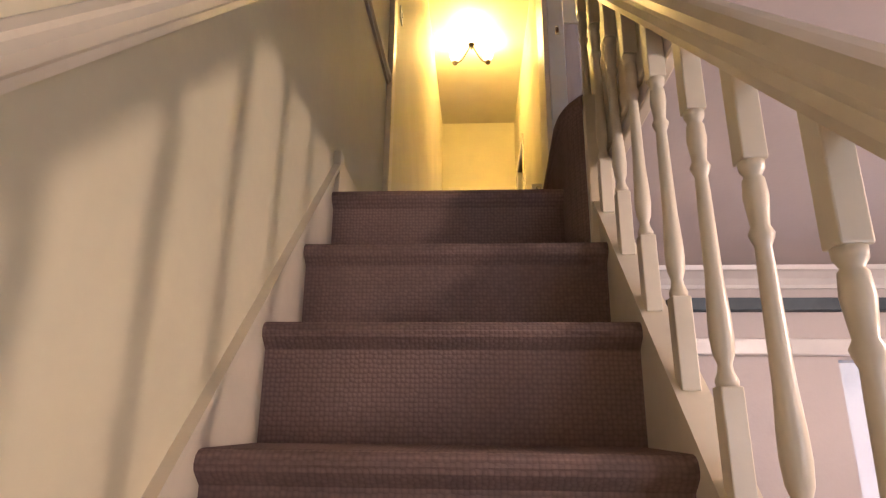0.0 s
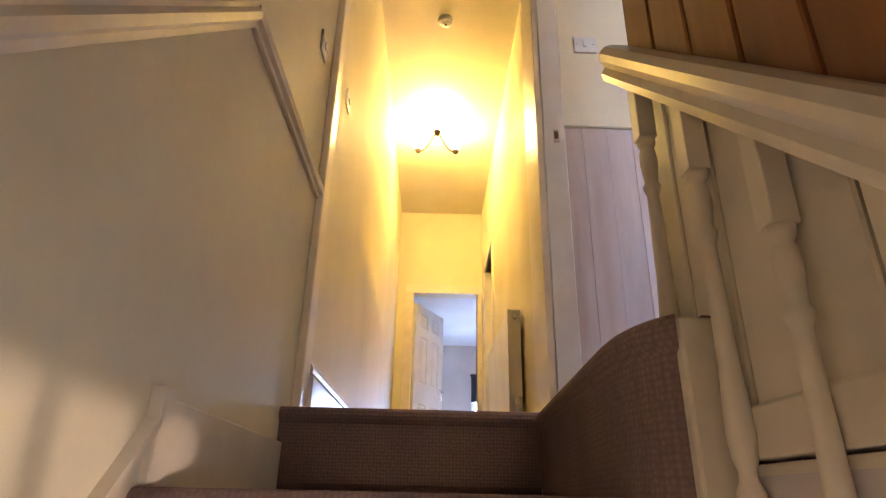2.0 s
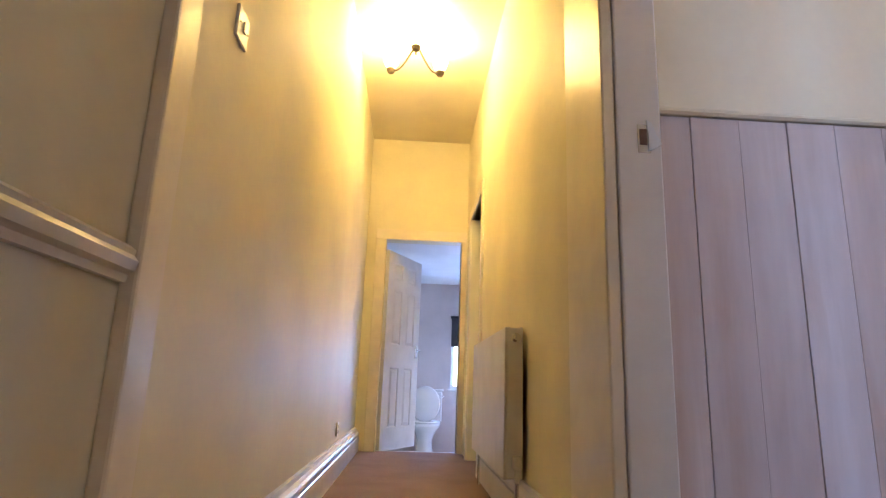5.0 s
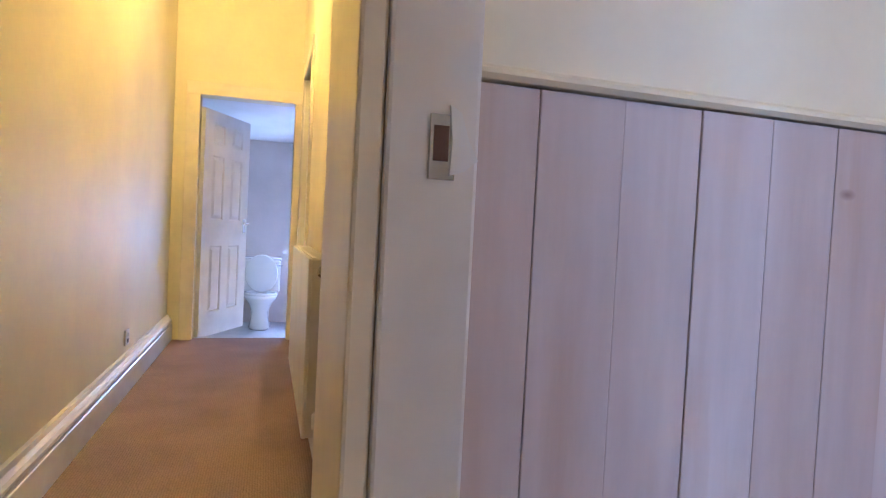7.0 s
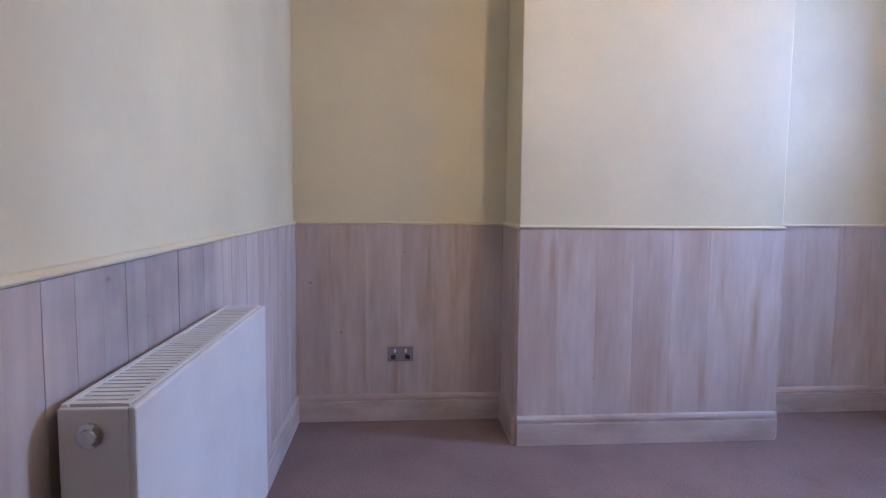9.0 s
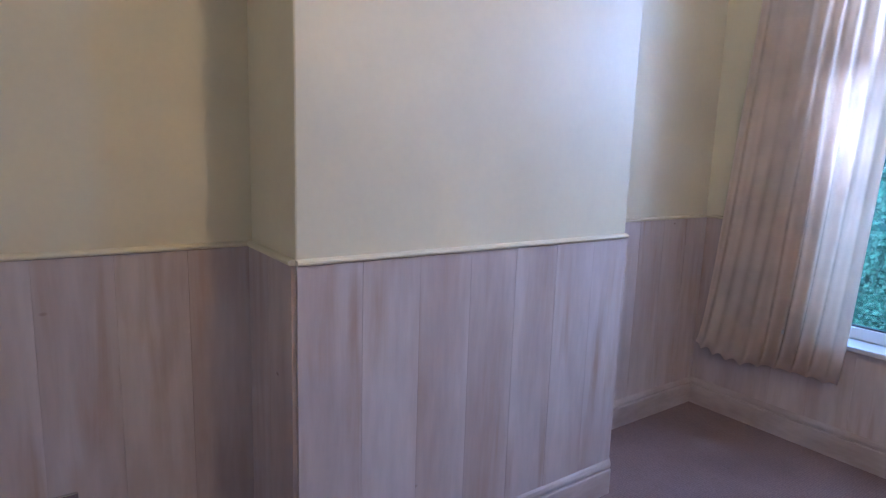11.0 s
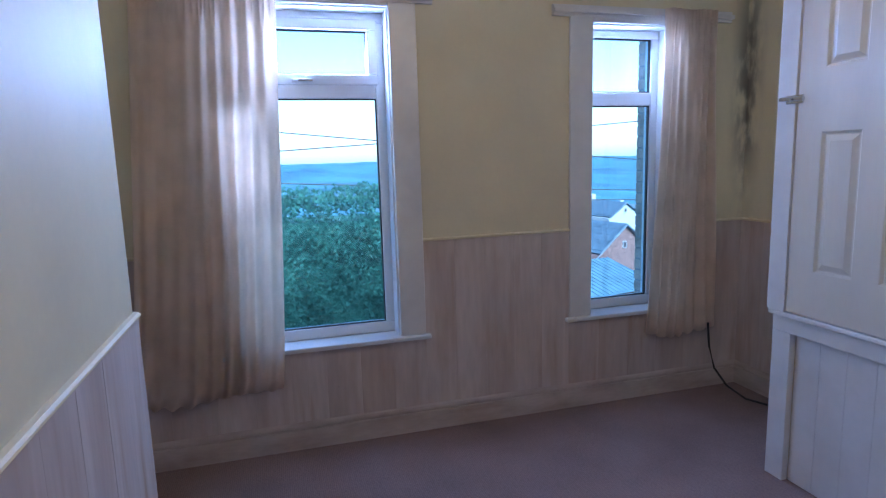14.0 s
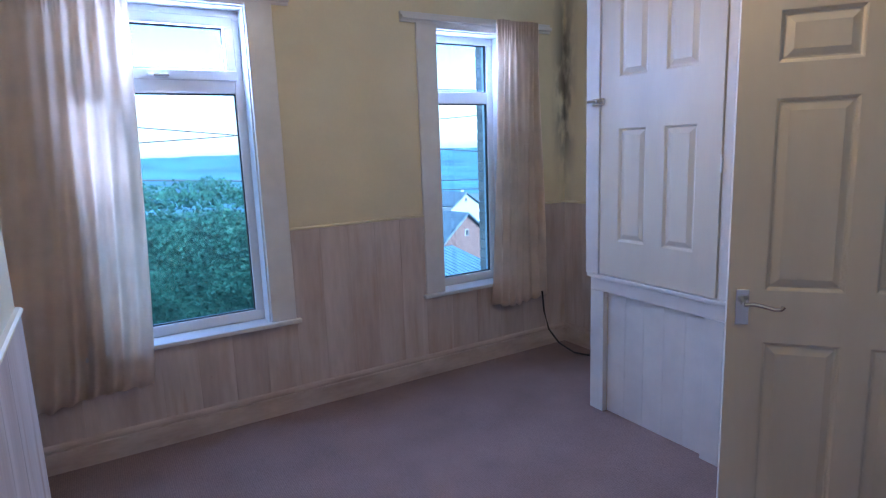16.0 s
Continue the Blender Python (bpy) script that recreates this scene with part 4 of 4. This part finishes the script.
# ---- bedroom windows ----
def window(name, hole, label, transom, sash=True):
    x0, x1, z0, z1 = hole
    w = tagged(new(name), label, "window", kind="structure")
    yo = CY - 0.11                                   # inner face of the frame
    f = 0.06
    def fr(nm, a, b, c, d, y0=yo - 0.065, y1=yo, mat_=M_UPVC, parent=None, bev=0.005):
        return part(nm, box(a, b, y0, y1, c, d, bev), mat_, parent or w)
    top = fr("window_frame", x0, x1, z1 - f, z1)
    fr("window_frame", x0, x1, z0 + 0.022, z0 + 0.022 + f)
    fr("window_frame", x0, x0 + f, z0 + 0.022 + f, z1 - f)
    fr("window_frame", x1 - f, x1, z0 + 0.022 + f, z1 - f)
    fr("transom", x0 + f, x1 - f, transom - 0.04, transom + 0.04)
    if sash:                                         # opening top light with its own frame
        a, b, c, d = x0 + f - 0.012, x1 - f + 0.012, transom + 0.03, z1 - f + 0.012
        s = 0.055
        sa = fr("sash", a, b, c, c + s, yo - 0.03, yo + 0.018)
        fr("sash", a, b, d - s, d, yo - 0.03, yo + 0.018)
        fr("sash", a, a + s, c + s, d - s, yo - 0.03, yo + 0.018)
        fr("sash", b - s, b, c + s, d - s, yo - 0.03, yo + 0.018)
        hx = (x0 + x1) / 2 + 0.03
        h = fr("handle", hx - 0.05, hx + 0.05, c + 0.012, c + 0.03, yo + 0.018, yo + 0.030, M_UPVC)
        part("lever", box(hx - 0.055, hx + 0.02, yo + 0.03, yo + 0.045, c + 0.014, c + 0.026, 0.003), M_METAL, h)
        panes = ((x0 + f, x1 - f, z0 + 0.022 + f, transom - 0.04), (a + s, b - s, c + s, d - s))
    else:
        panes = ((x0 + f, x1 - f, z0 + 0.022 + f, transom - 0.04), (x0 + f, x1 - f, transom + 0.04, z1 - f))
    for a, b, c, d in panes:
        p = part("pane", box(a, b, yo - 0.034, yo - 0.030, c, d), M_GLASS, w)
        p.visible_shadow = False
        g = 0.007
        bm = bmesh.new()
        for q in ((a, b, c, c + g), (a, b, d - g, d), (a, a + g, c + g, d - g), (b - g, b, c + g, d - g)):
            add_box(bm, q[0], q[1], yo - 0.03, yo - 0.012, q[2], q[3])
        part("gasket", bm, M_CABLE, w)
    # board, reveal linings, architrave
    part("window_sill", box(x0 - 0.17, x1 + 0.17, yo, CY + 0.045, z0 - 0.004, z0 + 0.022, 0.006), M_WHITE, w)
    t = 0.012
    part("lining", box(x0 - 0.001, x0 + t, yo, CY, z0 + 0.022, z1), M_WHITE, w)
    part("lining", box(x1 - t, x1 + 0.001, yo, CY, z0 + 0.022, z1), M_WHITE, w)
    part("lining", box(x0 + t, x1 - t, yo, CY, z1 - t, z1 + 0.001), M_WHITE, w)
    aw = 0.145
    for a, b, c, d in ((x0 - aw, x0 + 0.003, z0 + 0.022, z1 + 0.05), (x1 - 0.003, x1 + aw, z0 + 0.022, z1 + 0.05), (x0 + 0.003, x1 - 0.003, z1 - 0.003, z1 + 0.05)):
        part("architrave", box(a, b, CY, CY + 0.02, c, d, 0.005), M_WHITE, w)
    part("outer_sill", box(x0 - 0.05, x1 + 0.05, CY - 0.32, yo - 0.06, z0 - 0.03, z0 + 0.02, 0.008), M_UPVC, w)
    return w


window("window_1", W1, "white plastic window with an opening top light", 1.944)
window("window_2", W2, "narrow white plastic window with two panes", 1.90, sash=False)

# curtain rails
def curtain_rail(x0, x1, z, label):
    r = thing("curtain_rail", label, "curtain rail", place=((x0 + x1) / 2, CY, z))
    h = (x1 - x0) / 2
    part("board", box(-h, h, 0.0, 0.022, -0.028, 0.035, 0.004), M_WHITE, r)
    part("track", box(-h, h, 0.022, 0.045, -0.012, 0.012, 0.004), M_WHITE, r)
    return r


curtain_rail(1.66, 3.15, 2.405, "white painted curtain rail above the wide window")
curtain_rail(-0.26, 0.96, 2.375, "white painted curtain rail above the narrow window")


def curtain(x0, x1, x0b, x1b, z0, z1, folds, label, seed, skew=0.0):
    rnd = random.Random(seed)
    c = thing("curtain", label, "curtain", place=((x0 + x1) / 2, CY + 0.075, z0))
    ph = [rnd.uniform(-0.5, 0.5) for _ in range(8)]
    bm = bmesh.new()
    nu, nv = folds * 12, 36
    grid = []
    for j in range(nv + 1):
        v = j / nv
        row = []
        for i in range(nu + 1):
            u = i / nu
            uu = u + 0.022 * math.sin(9 * u + ph[0] * 6) + 0.014 * math.sin(17 * u + ph[1] * 6 + v)
            a, b = x0b + (x0 - x0b) * v ** 0.7, x1b + (x1 - x1b) * v ** 0.7
            amp = 0.021 * (0.75 + 0.5 * math.sin(7 * u + ph[2] * 5)) * (0.55 + 0.55 * (1 - v))
            y = amp * math.sin(2 * math.pi * folds * uu + 0.7 * math.sin(2.2 * v + ph[3] * 6 + 5 * u)) + 0.012 * math.sin(5 * v + 11 * u)
            if v > 0.93:
                y *= 0.8
                y += 0.008 * math.sin(2 * math.pi * folds * 2.5 * u)
            z = z0 + (z1 - z0) * v + (1 - v) * (0.018 * math.sin(6 * u + ph[4] * 6) + 0.012 * math.sin(2 * math.pi * folds * uu + 1) + skew * u)
            row.append(bm.verts.new((a + (b - a) * uu - (x0 + x1) / 2, y, z - z0)))
        grid.append(row)
    for a, b in zip(grid, grid[1:]):
        for i in range(nu):
            bm.faces.new((a[i], a[i + 1], b[i + 1], b[i]))
    cloth = part("cloth", bm, M_CURTAIN, c)
    shade(cloth)
    so = cloth.modifiers.new("thick", 'SOLIDIFY')
    so.thickness = 0.003
    return c


curtain(2.47, 3.10, 2.575, 3.30, 0.37, 2.43, 9, "long pinkish cream curtain drawn beside the wide window", 3)
curtain(-0.11, 0.26, -0.16, 0.345, 0.42, 2.40, 7, "long pinkish cream curtain drawn beside the narrow window", 5)

# cable on the floor
cable = thing("cable", "black cable hanging from the curtain to the floor", "cable", place=(-0.1, CY + 0.1, 0.02))
part("flex", tube([(0.0, 0.0, 0.45), (0.0, 0.02, 0.30), (-0.02, 0.05, 0.16), (-0.06, 0.12, 0.06), (-0.12, 0.22, 0.0), (-0.20, 0.36, -0.006), (-0.25, 0.52, -0.008), (-0.22, 0.64, -0.008), (-0.28, 0.70, -0.008)], 0.007), M_CABLE, cable)
part("coil", tube([(-0.22 + 0.06 * math.cos(k * 0.5) , 0.42 + 0.09 * math.sin(k * 0.5), -0.006 + 0.0012 * k) for k in range(34)], 0.007), M_CABLE, cable)

# ---- skirtings and panelling ----
def skirt(a, b, label="whitewashed timber skirting board"):
    return structure("baseboard", sweep(SKIRT_SECTION, (*a, 0.0), (*b, 0.0)), M_SKIRT, label, "skirting board")


def dado_bead(a, b):
    return structure("dado_trim", sweep(DADO_SECTION, (*a, DADO), (*b, DADO)), M_WALL, "thin cream painted dado bead", "trim")


PT = 0.012
RUNS = (("panelling_north", (-0.10, AY), (BX, AY)), ("panelling_alcove_north", (BX, AY), (BX, CHY1)), ("panelling_chimney_side", (BX, CHY1), (CHX, CHY1)),
        ("panelling_chimney", (CHX, CHY1), (CHX, CHY0)), ("panelling_chimney_side", (CHX, CHY0), (BX, CHY0)), ("panelling_alcove_south", (BX, CHY0), (BX, CY)),
        ("panelling_south", (BX, CY), (W1[1] + 0.145, CY)), ("panelling_south", (W1[0] - 0.145, CY), (W2[1] + 0.145, CY)), ("panelling_south", (W2[0] - 0.145, CY), (DX, CY)),
        ("panelling_south_low", (W1[1] + 0.145, CY), (W1[0] - 0.145, CY)), ("panelling_south_low", (W2[1] + 0.145, CY), (W2[0] - 0.145, CY)),
        ("panelling_west", (DX, CY), (DX, CUPY0)))
BW = 0.0965
for nm, a, b in RUNS:
    A, B = Vector((*a, 0)), Vector((*b, 0))
    d = (B - A).normalized()
    out = d.cross(Vector((0, 0, 1)))
    L = (B - A).length
    top = DADO - 0.007 if "low" not in nm else 0.56
    rz = math.atan2(d.y, d.x)
    base = tagged(new(nm, bpy.data.meshes.new(nm)), "whitewashed vertical timber boards below the dado", "panelling", kind="structure")
    bm = bmesh.new()
    add_box(bm, 0, L, -0.003, 0.0, 0.0, top)
    bm.to_mesh(base.data)
    bm.free()
    base.data.materials.append(M_SKIRT)
    base.matrix_world = pose(a[0], a[1], 0, 0, 0, math.degrees(rz))
    n = max(1, round(L / (BW if nm == "panelling_north" else 0.195)))
    w = L / n
    rnd = random.Random(len(nm) + int(L * 100))
    bm = bmesh.new()
    add_box(bm, -w / 2 + 0.0002, w / 2 - 0.0002, -PT, -0.003, 0.13, top, 0.0014 if nm == "panelling_north" else 0.0009)
    me = bpy.data.meshes.new("board")
    bm.to_mesh(me)
    bm.free()
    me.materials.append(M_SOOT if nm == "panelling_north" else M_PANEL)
    for i in range(n):
        o = new("board", me)
        o.parent = base
        o.location = ((i + 0.5) * w, rnd.uniform(-0.0012, 0.0008), 0)
    skirt(A.to_2d(), B.to_2d()) if "low" not in nm and nm != "panelling_south" else None
    if "low" not in nm:
        dado_bead(A.to_2d(), B.to_2d())
skirt((BX, CY), (DX, CY))

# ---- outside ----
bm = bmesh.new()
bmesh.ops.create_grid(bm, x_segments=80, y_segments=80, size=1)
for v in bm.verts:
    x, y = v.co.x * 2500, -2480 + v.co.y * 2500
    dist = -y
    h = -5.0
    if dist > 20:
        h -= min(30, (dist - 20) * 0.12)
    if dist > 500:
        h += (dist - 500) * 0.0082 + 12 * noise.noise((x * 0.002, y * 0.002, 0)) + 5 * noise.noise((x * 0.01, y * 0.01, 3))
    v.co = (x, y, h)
ground = structure("ground", bm, M_GROUND, "distant fields and wooded hills, coloured blue for haze", "ground")
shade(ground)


def sprig():
    """A flat conifer spray with small drooping leaflets."""
    bm = bmesh.new()
    for k in range(7):
        a = radians(-60 + 20 * k)
        L = 0.16 * (1 - abs(k - 3) * 0.13)
        tip = Vector((math.sin(a) * L, 0.05 * math.sin(k * 2.1), math.cos(a) * L))
        side = Vector((math.cos(a), 0.3, -math.sin(a))) * 0.016
        mid = tip * 0.55
        vs = [bm.verts.new(p) for p in (Vector((0, 0, 0)), mid + side, tip, mid - side)]
        bm.faces.new(vs)
    return bm


hb = sprig()
hv = [v.co.copy() for v in hb.verts]
hf = [[v.index for v in f.verts] for f in (hb.verts.index_update() or hb.faces)]
hb.free()
rnd = random.Random(11)
verts, faces = [], []
HX0, HX1, HYF, HTOP = 0.2, 7.5, -8.2, 1.12
for i in range(70000):
    x = rnd.uniform(HX0, HX1)
    lump = 0.35 * noise.noise((x * 0.7, 0, 2)) + 0.15 * noise.noise((x * 2.3, 0, 7))
    top = HTOP + lump - 0.25 * max(0, 1.2 - (x - HX0))
    z = top - rnd.random() ** 1.3 * 4.2
    bulge = 0.22 * noise.noise((x * 1.1, 5, z * 1.1)) + 0.16 * noise.noise((x * 3, 1, z * 3))
    if z > top - 0.35 and rnd.random() < 0.6:
        y = HYF - rnd.uniform(0, 1.6)
        z = top + rnd.uniform(-0.2, 0.12)
    else:
        y = HYF + bulge - rnd.uniform(0, 0.35)
    m = pose(x, y, z, rnd.uniform(-50, 30), rnd.uniform(-50, 50), rnd.uniform(-80, 80)) @ Matrix.Scale(rnd.uniform(0.18, 0.40), 4)
    n0 = len(verts)
    verts += [m @ p for p in hv]
    faces += [[n0 + k for k in f] for f in hf]
me = bpy.data.meshes.new("foliage")
me.from_pydata([tuple(v) for v in verts], [], faces)
me.materials.append(M_HEDGE)
hedge = thing("hedge", "tall dense green conifer hedge outside the window", "hedge", place=(4.0, -9.0, -5.0))
o = new("foliage", me)
o.parent = hedge
o.location = (-4.0, 9.0, 5.0)
tagged(o, kind="stuff")
part("core", box(-3.3, 3.4, -0.9, 0.55, 0.0, 5.75, 0.2), M_HEDGE, hedge)


def conifer(place, height, label, seed):
    """A spruce: tapered trunk, limbs in whorls, and sprays along them."""
    r = random.Random(seed)
    t = thing("conifer_tree", label, "tree", place=place)
    part("trunk", lathe([(0.16, 0), (0.12, height * 0.4), (0.05, height * 0.8), (0.012, height)], 10), M_ROOF, t)
    vs, fs = [], []
    for i in range(520):
        u = r.random() ** 0.8
        z = height * (0.25 + 0.74 * u)
        L = 0.12 + (height - z) * 0.25 * r.uniform(0.7, 1.15)
        a = r.uniform(0, 2 * math.pi)
        for k in range(int(10 + L * 26)):
            q = r.random() ** 0.6
            p = Vector((math.cos(a) * L * q, math.sin(a) * L * q, z - 0.22 * L * q + 0.10 * L * q * q))
            m = pose(*p, r.uniform(40, 120), r.uniform(-40, 40), math.degrees(a) + r.uniform(-60, 60)) @ Matrix.Scale(r.uniform(0.5, 1.0), 4)
            n0 = len(vs)
            vs += [tuple(m @ c) for c in hv]
            fs += [[n0 + c for c in f] for f in hf]
    me = bpy.data.meshes.new("crown")
    me.from_pydata(vs, [], fs)
    me.materials.append(M_HEDGE)
    tagged(new("crown", me), kind="stuff").parent = t
    return t


conifer((4.15, -11.8, -4.5), 7.7, "tall dark conifer behind the hedge", 4)
conifer((5.3, -12.6, -4.5), 7.0, "dark conifer behind the hedge", 9)

# overhead wires
for nm, a, b in WIRES:
    w_ = thing("overhead_wire", "thin black overhead wire across the sky", "wire", "overhead wires", place=a)
    d = Vector(b) - Vector(a)
    pts = [Vector((0, 0, 0)) + d * (k / 12) + Vector((0, 0, -0.10 * math.sin(math.pi * k / 12))) for k in range(13)]
    part("cable", tube(pts, 0.012, 6), M_CABLE, w_)

# buff brick outer reveal beside the narrow window
rev = structure("window_reveal", box(W2[0] - 0.2, W2[0] - 0.024, CY - 0.36, CY - 0.262, -0.2, 2.9), M_RENDER, "buff brick outer window reveal", "wall")
bm = box(-0.10, 0.0, -0.05, 0.05, -0.0325, 0.0325, 0.003)
bme = bpy.data.meshes.new("brick")
bm.to_mesh(bme)
bm.free()
bme.materials.append(M_YBRICK)
z = 0.5
while z < 2.5:
    o = new("brick", bme)
    o.parent = rev
    o.location = (W2[0] - 0.018, CY - 0.313, z)
    z += 0.076


def house(place, rz, w, d, wall_h, roof_h, label, gable_mat, tiles):
    """A gabled house seen from its end: walls, overhanging tiled roof, windows and a chimney."""
    h = thing("house", label, "house", group="houses below the hill", place=place)
    h.rotation_euler = (0, 0, radians(rz))
    bm = bmesh.new()
    prof_ = [(-w / 2, 0), (w / 2, 0), (w / 2, wall_h), (0, wall_h + roof_h), (-w / 2, wall_h)]
    a = [bm.verts.new((x, 0, z)) for x, z in prof_]
    b = [bm.verts.new((x, -d, z)) for x, z in prof_]
    for i in range(5):
        bm.faces.new((a[i], a[(i + 1) % 5], b[(i + 1) % 5], b[i]))
    bm.faces.new(a)
    bm.faces.new(b[::-1])
    bmesh.ops.recalc_face_normals(bm, faces=bm.faces)
    part("wall", bm, gable_mat, h)
    sl = math.hypot(w / 2, roof_h)
    for s in (-1, 1):
        rf = part("roof", box(0, s * (w / 2 + 0.35), -d - 0.25, 0.25, -0.06, 0.06), M_ROOF, h, "grey tiled roof slope")
        rf.location = (0, 0, wall_h + roof_h + 0.1)
        rf.rotation_euler = (0, s * math.atan2(roof_h, w / 2), 0)
        if tiles:
            n = int((w / 2 + 0.3) / 0.32)
            for k in range(n):
                part("tile_course", box(s * (k * 0.32), s * (k * 0.32 + 0.36), -d - 0.25, 0.25, 0.05, 0.10 , 0), M_ROOF, rf)
    part("bargeboard", tube([(-w / 2 - 0.3, 0.27, wall_h - 0.12), (0, 0.27, wall_h + roof_h + 0.08), (w / 2 + 0.3, 0.27, wall_h - 0.12)], 0.06, 4), M_ROOF, h)
    wn_ = part("window", box(-0.2, 0.2, -0.05, 0.05, wall_h + 0.55, wall_h + 1.05), M_RENDER, h)
    part("pane", box(-0.15, 0.15, 0.04, 0.06, wall_h + 0.60, wall_h + 1.0), M_CABLE, wn_)
    part("chimney", box(-0.4, 0.4, -d * 0.7 - 0.3, -d * 0.7 + 0.3, wall_h + roof_h - 0.5, wall_h + roof_h + 0.9), gable_mat, h)
    return h


house((-22.1, -38.0, -8.95), 12, 5.7, 9.0, 3.1, 2.2, "red brick bungalow with a grey tiled gable roof", M_BRICK, True)
house((-35.9, -59.0, -10.55), 12, 5.0, 8.0, 5.0, 1.55, "pale rendered house with a tiled roof", M_RENDER, True)


def shed(place, rz, w, d, h, drop):
    """A low shed with a ribbed sheet roof that falls towards its front."""
    t = thing("shed", "low brick shed with a pale ribbed sheet roof", "shed", place=place)
    t.rotation_euler = (0, 0, radians(rz))
    part("wall", extrude_x([(0, 0), (-d, 0), (-d, h), (0, h - drop)], -w / 2, w / 2), M_BRICK, t)
    tilt = math.degrees(math.atan2(drop, d))
    rf = part("roof", box(-w / 2 - 0.2, w / 2 + 0.2, -d - 0.3, 0.3, 0.0, 0.05), M_SHEET, t, "pale ribbed sheet roof")
    rf.matrix_basis = pose(0, 0, h - drop + 0.02, -tilt)
    for k in range(int(w / 0.4) + 1):
        x = -w / 2 - 0.1 + k * 0.4
        part("rib", box(x, x + 0.07, -d - 0.3, 0.3, 0.05, 0.10), M_SHEET, rf)


shed((-18.3, -32.0, -9.45), 12, 5.5, 4.5, 3.6, 1.1)
house((-34.0, -66.0, -13.0), 70, 8.0, 12.0, 5.0, 2.6, "red brick house with a tiled roof", M_BRICK, False)
rr = random.Random(8)
for k in range(14):
    dd = rr.uniform(95, 260)
    aa = radians(rr.uniform(196, 226))
    house((2.7 + math.cos(aa + radians(30)) * dd, math.sin(aa + radians(30)) * dd, -13 - (dd - 95) * 0.115), rr.uniform(-60, 60), 8, 10, 4.8, 2.6, "distant house with a tiled roof", rr.choice((M_RENDER, M_BRICK)), False)
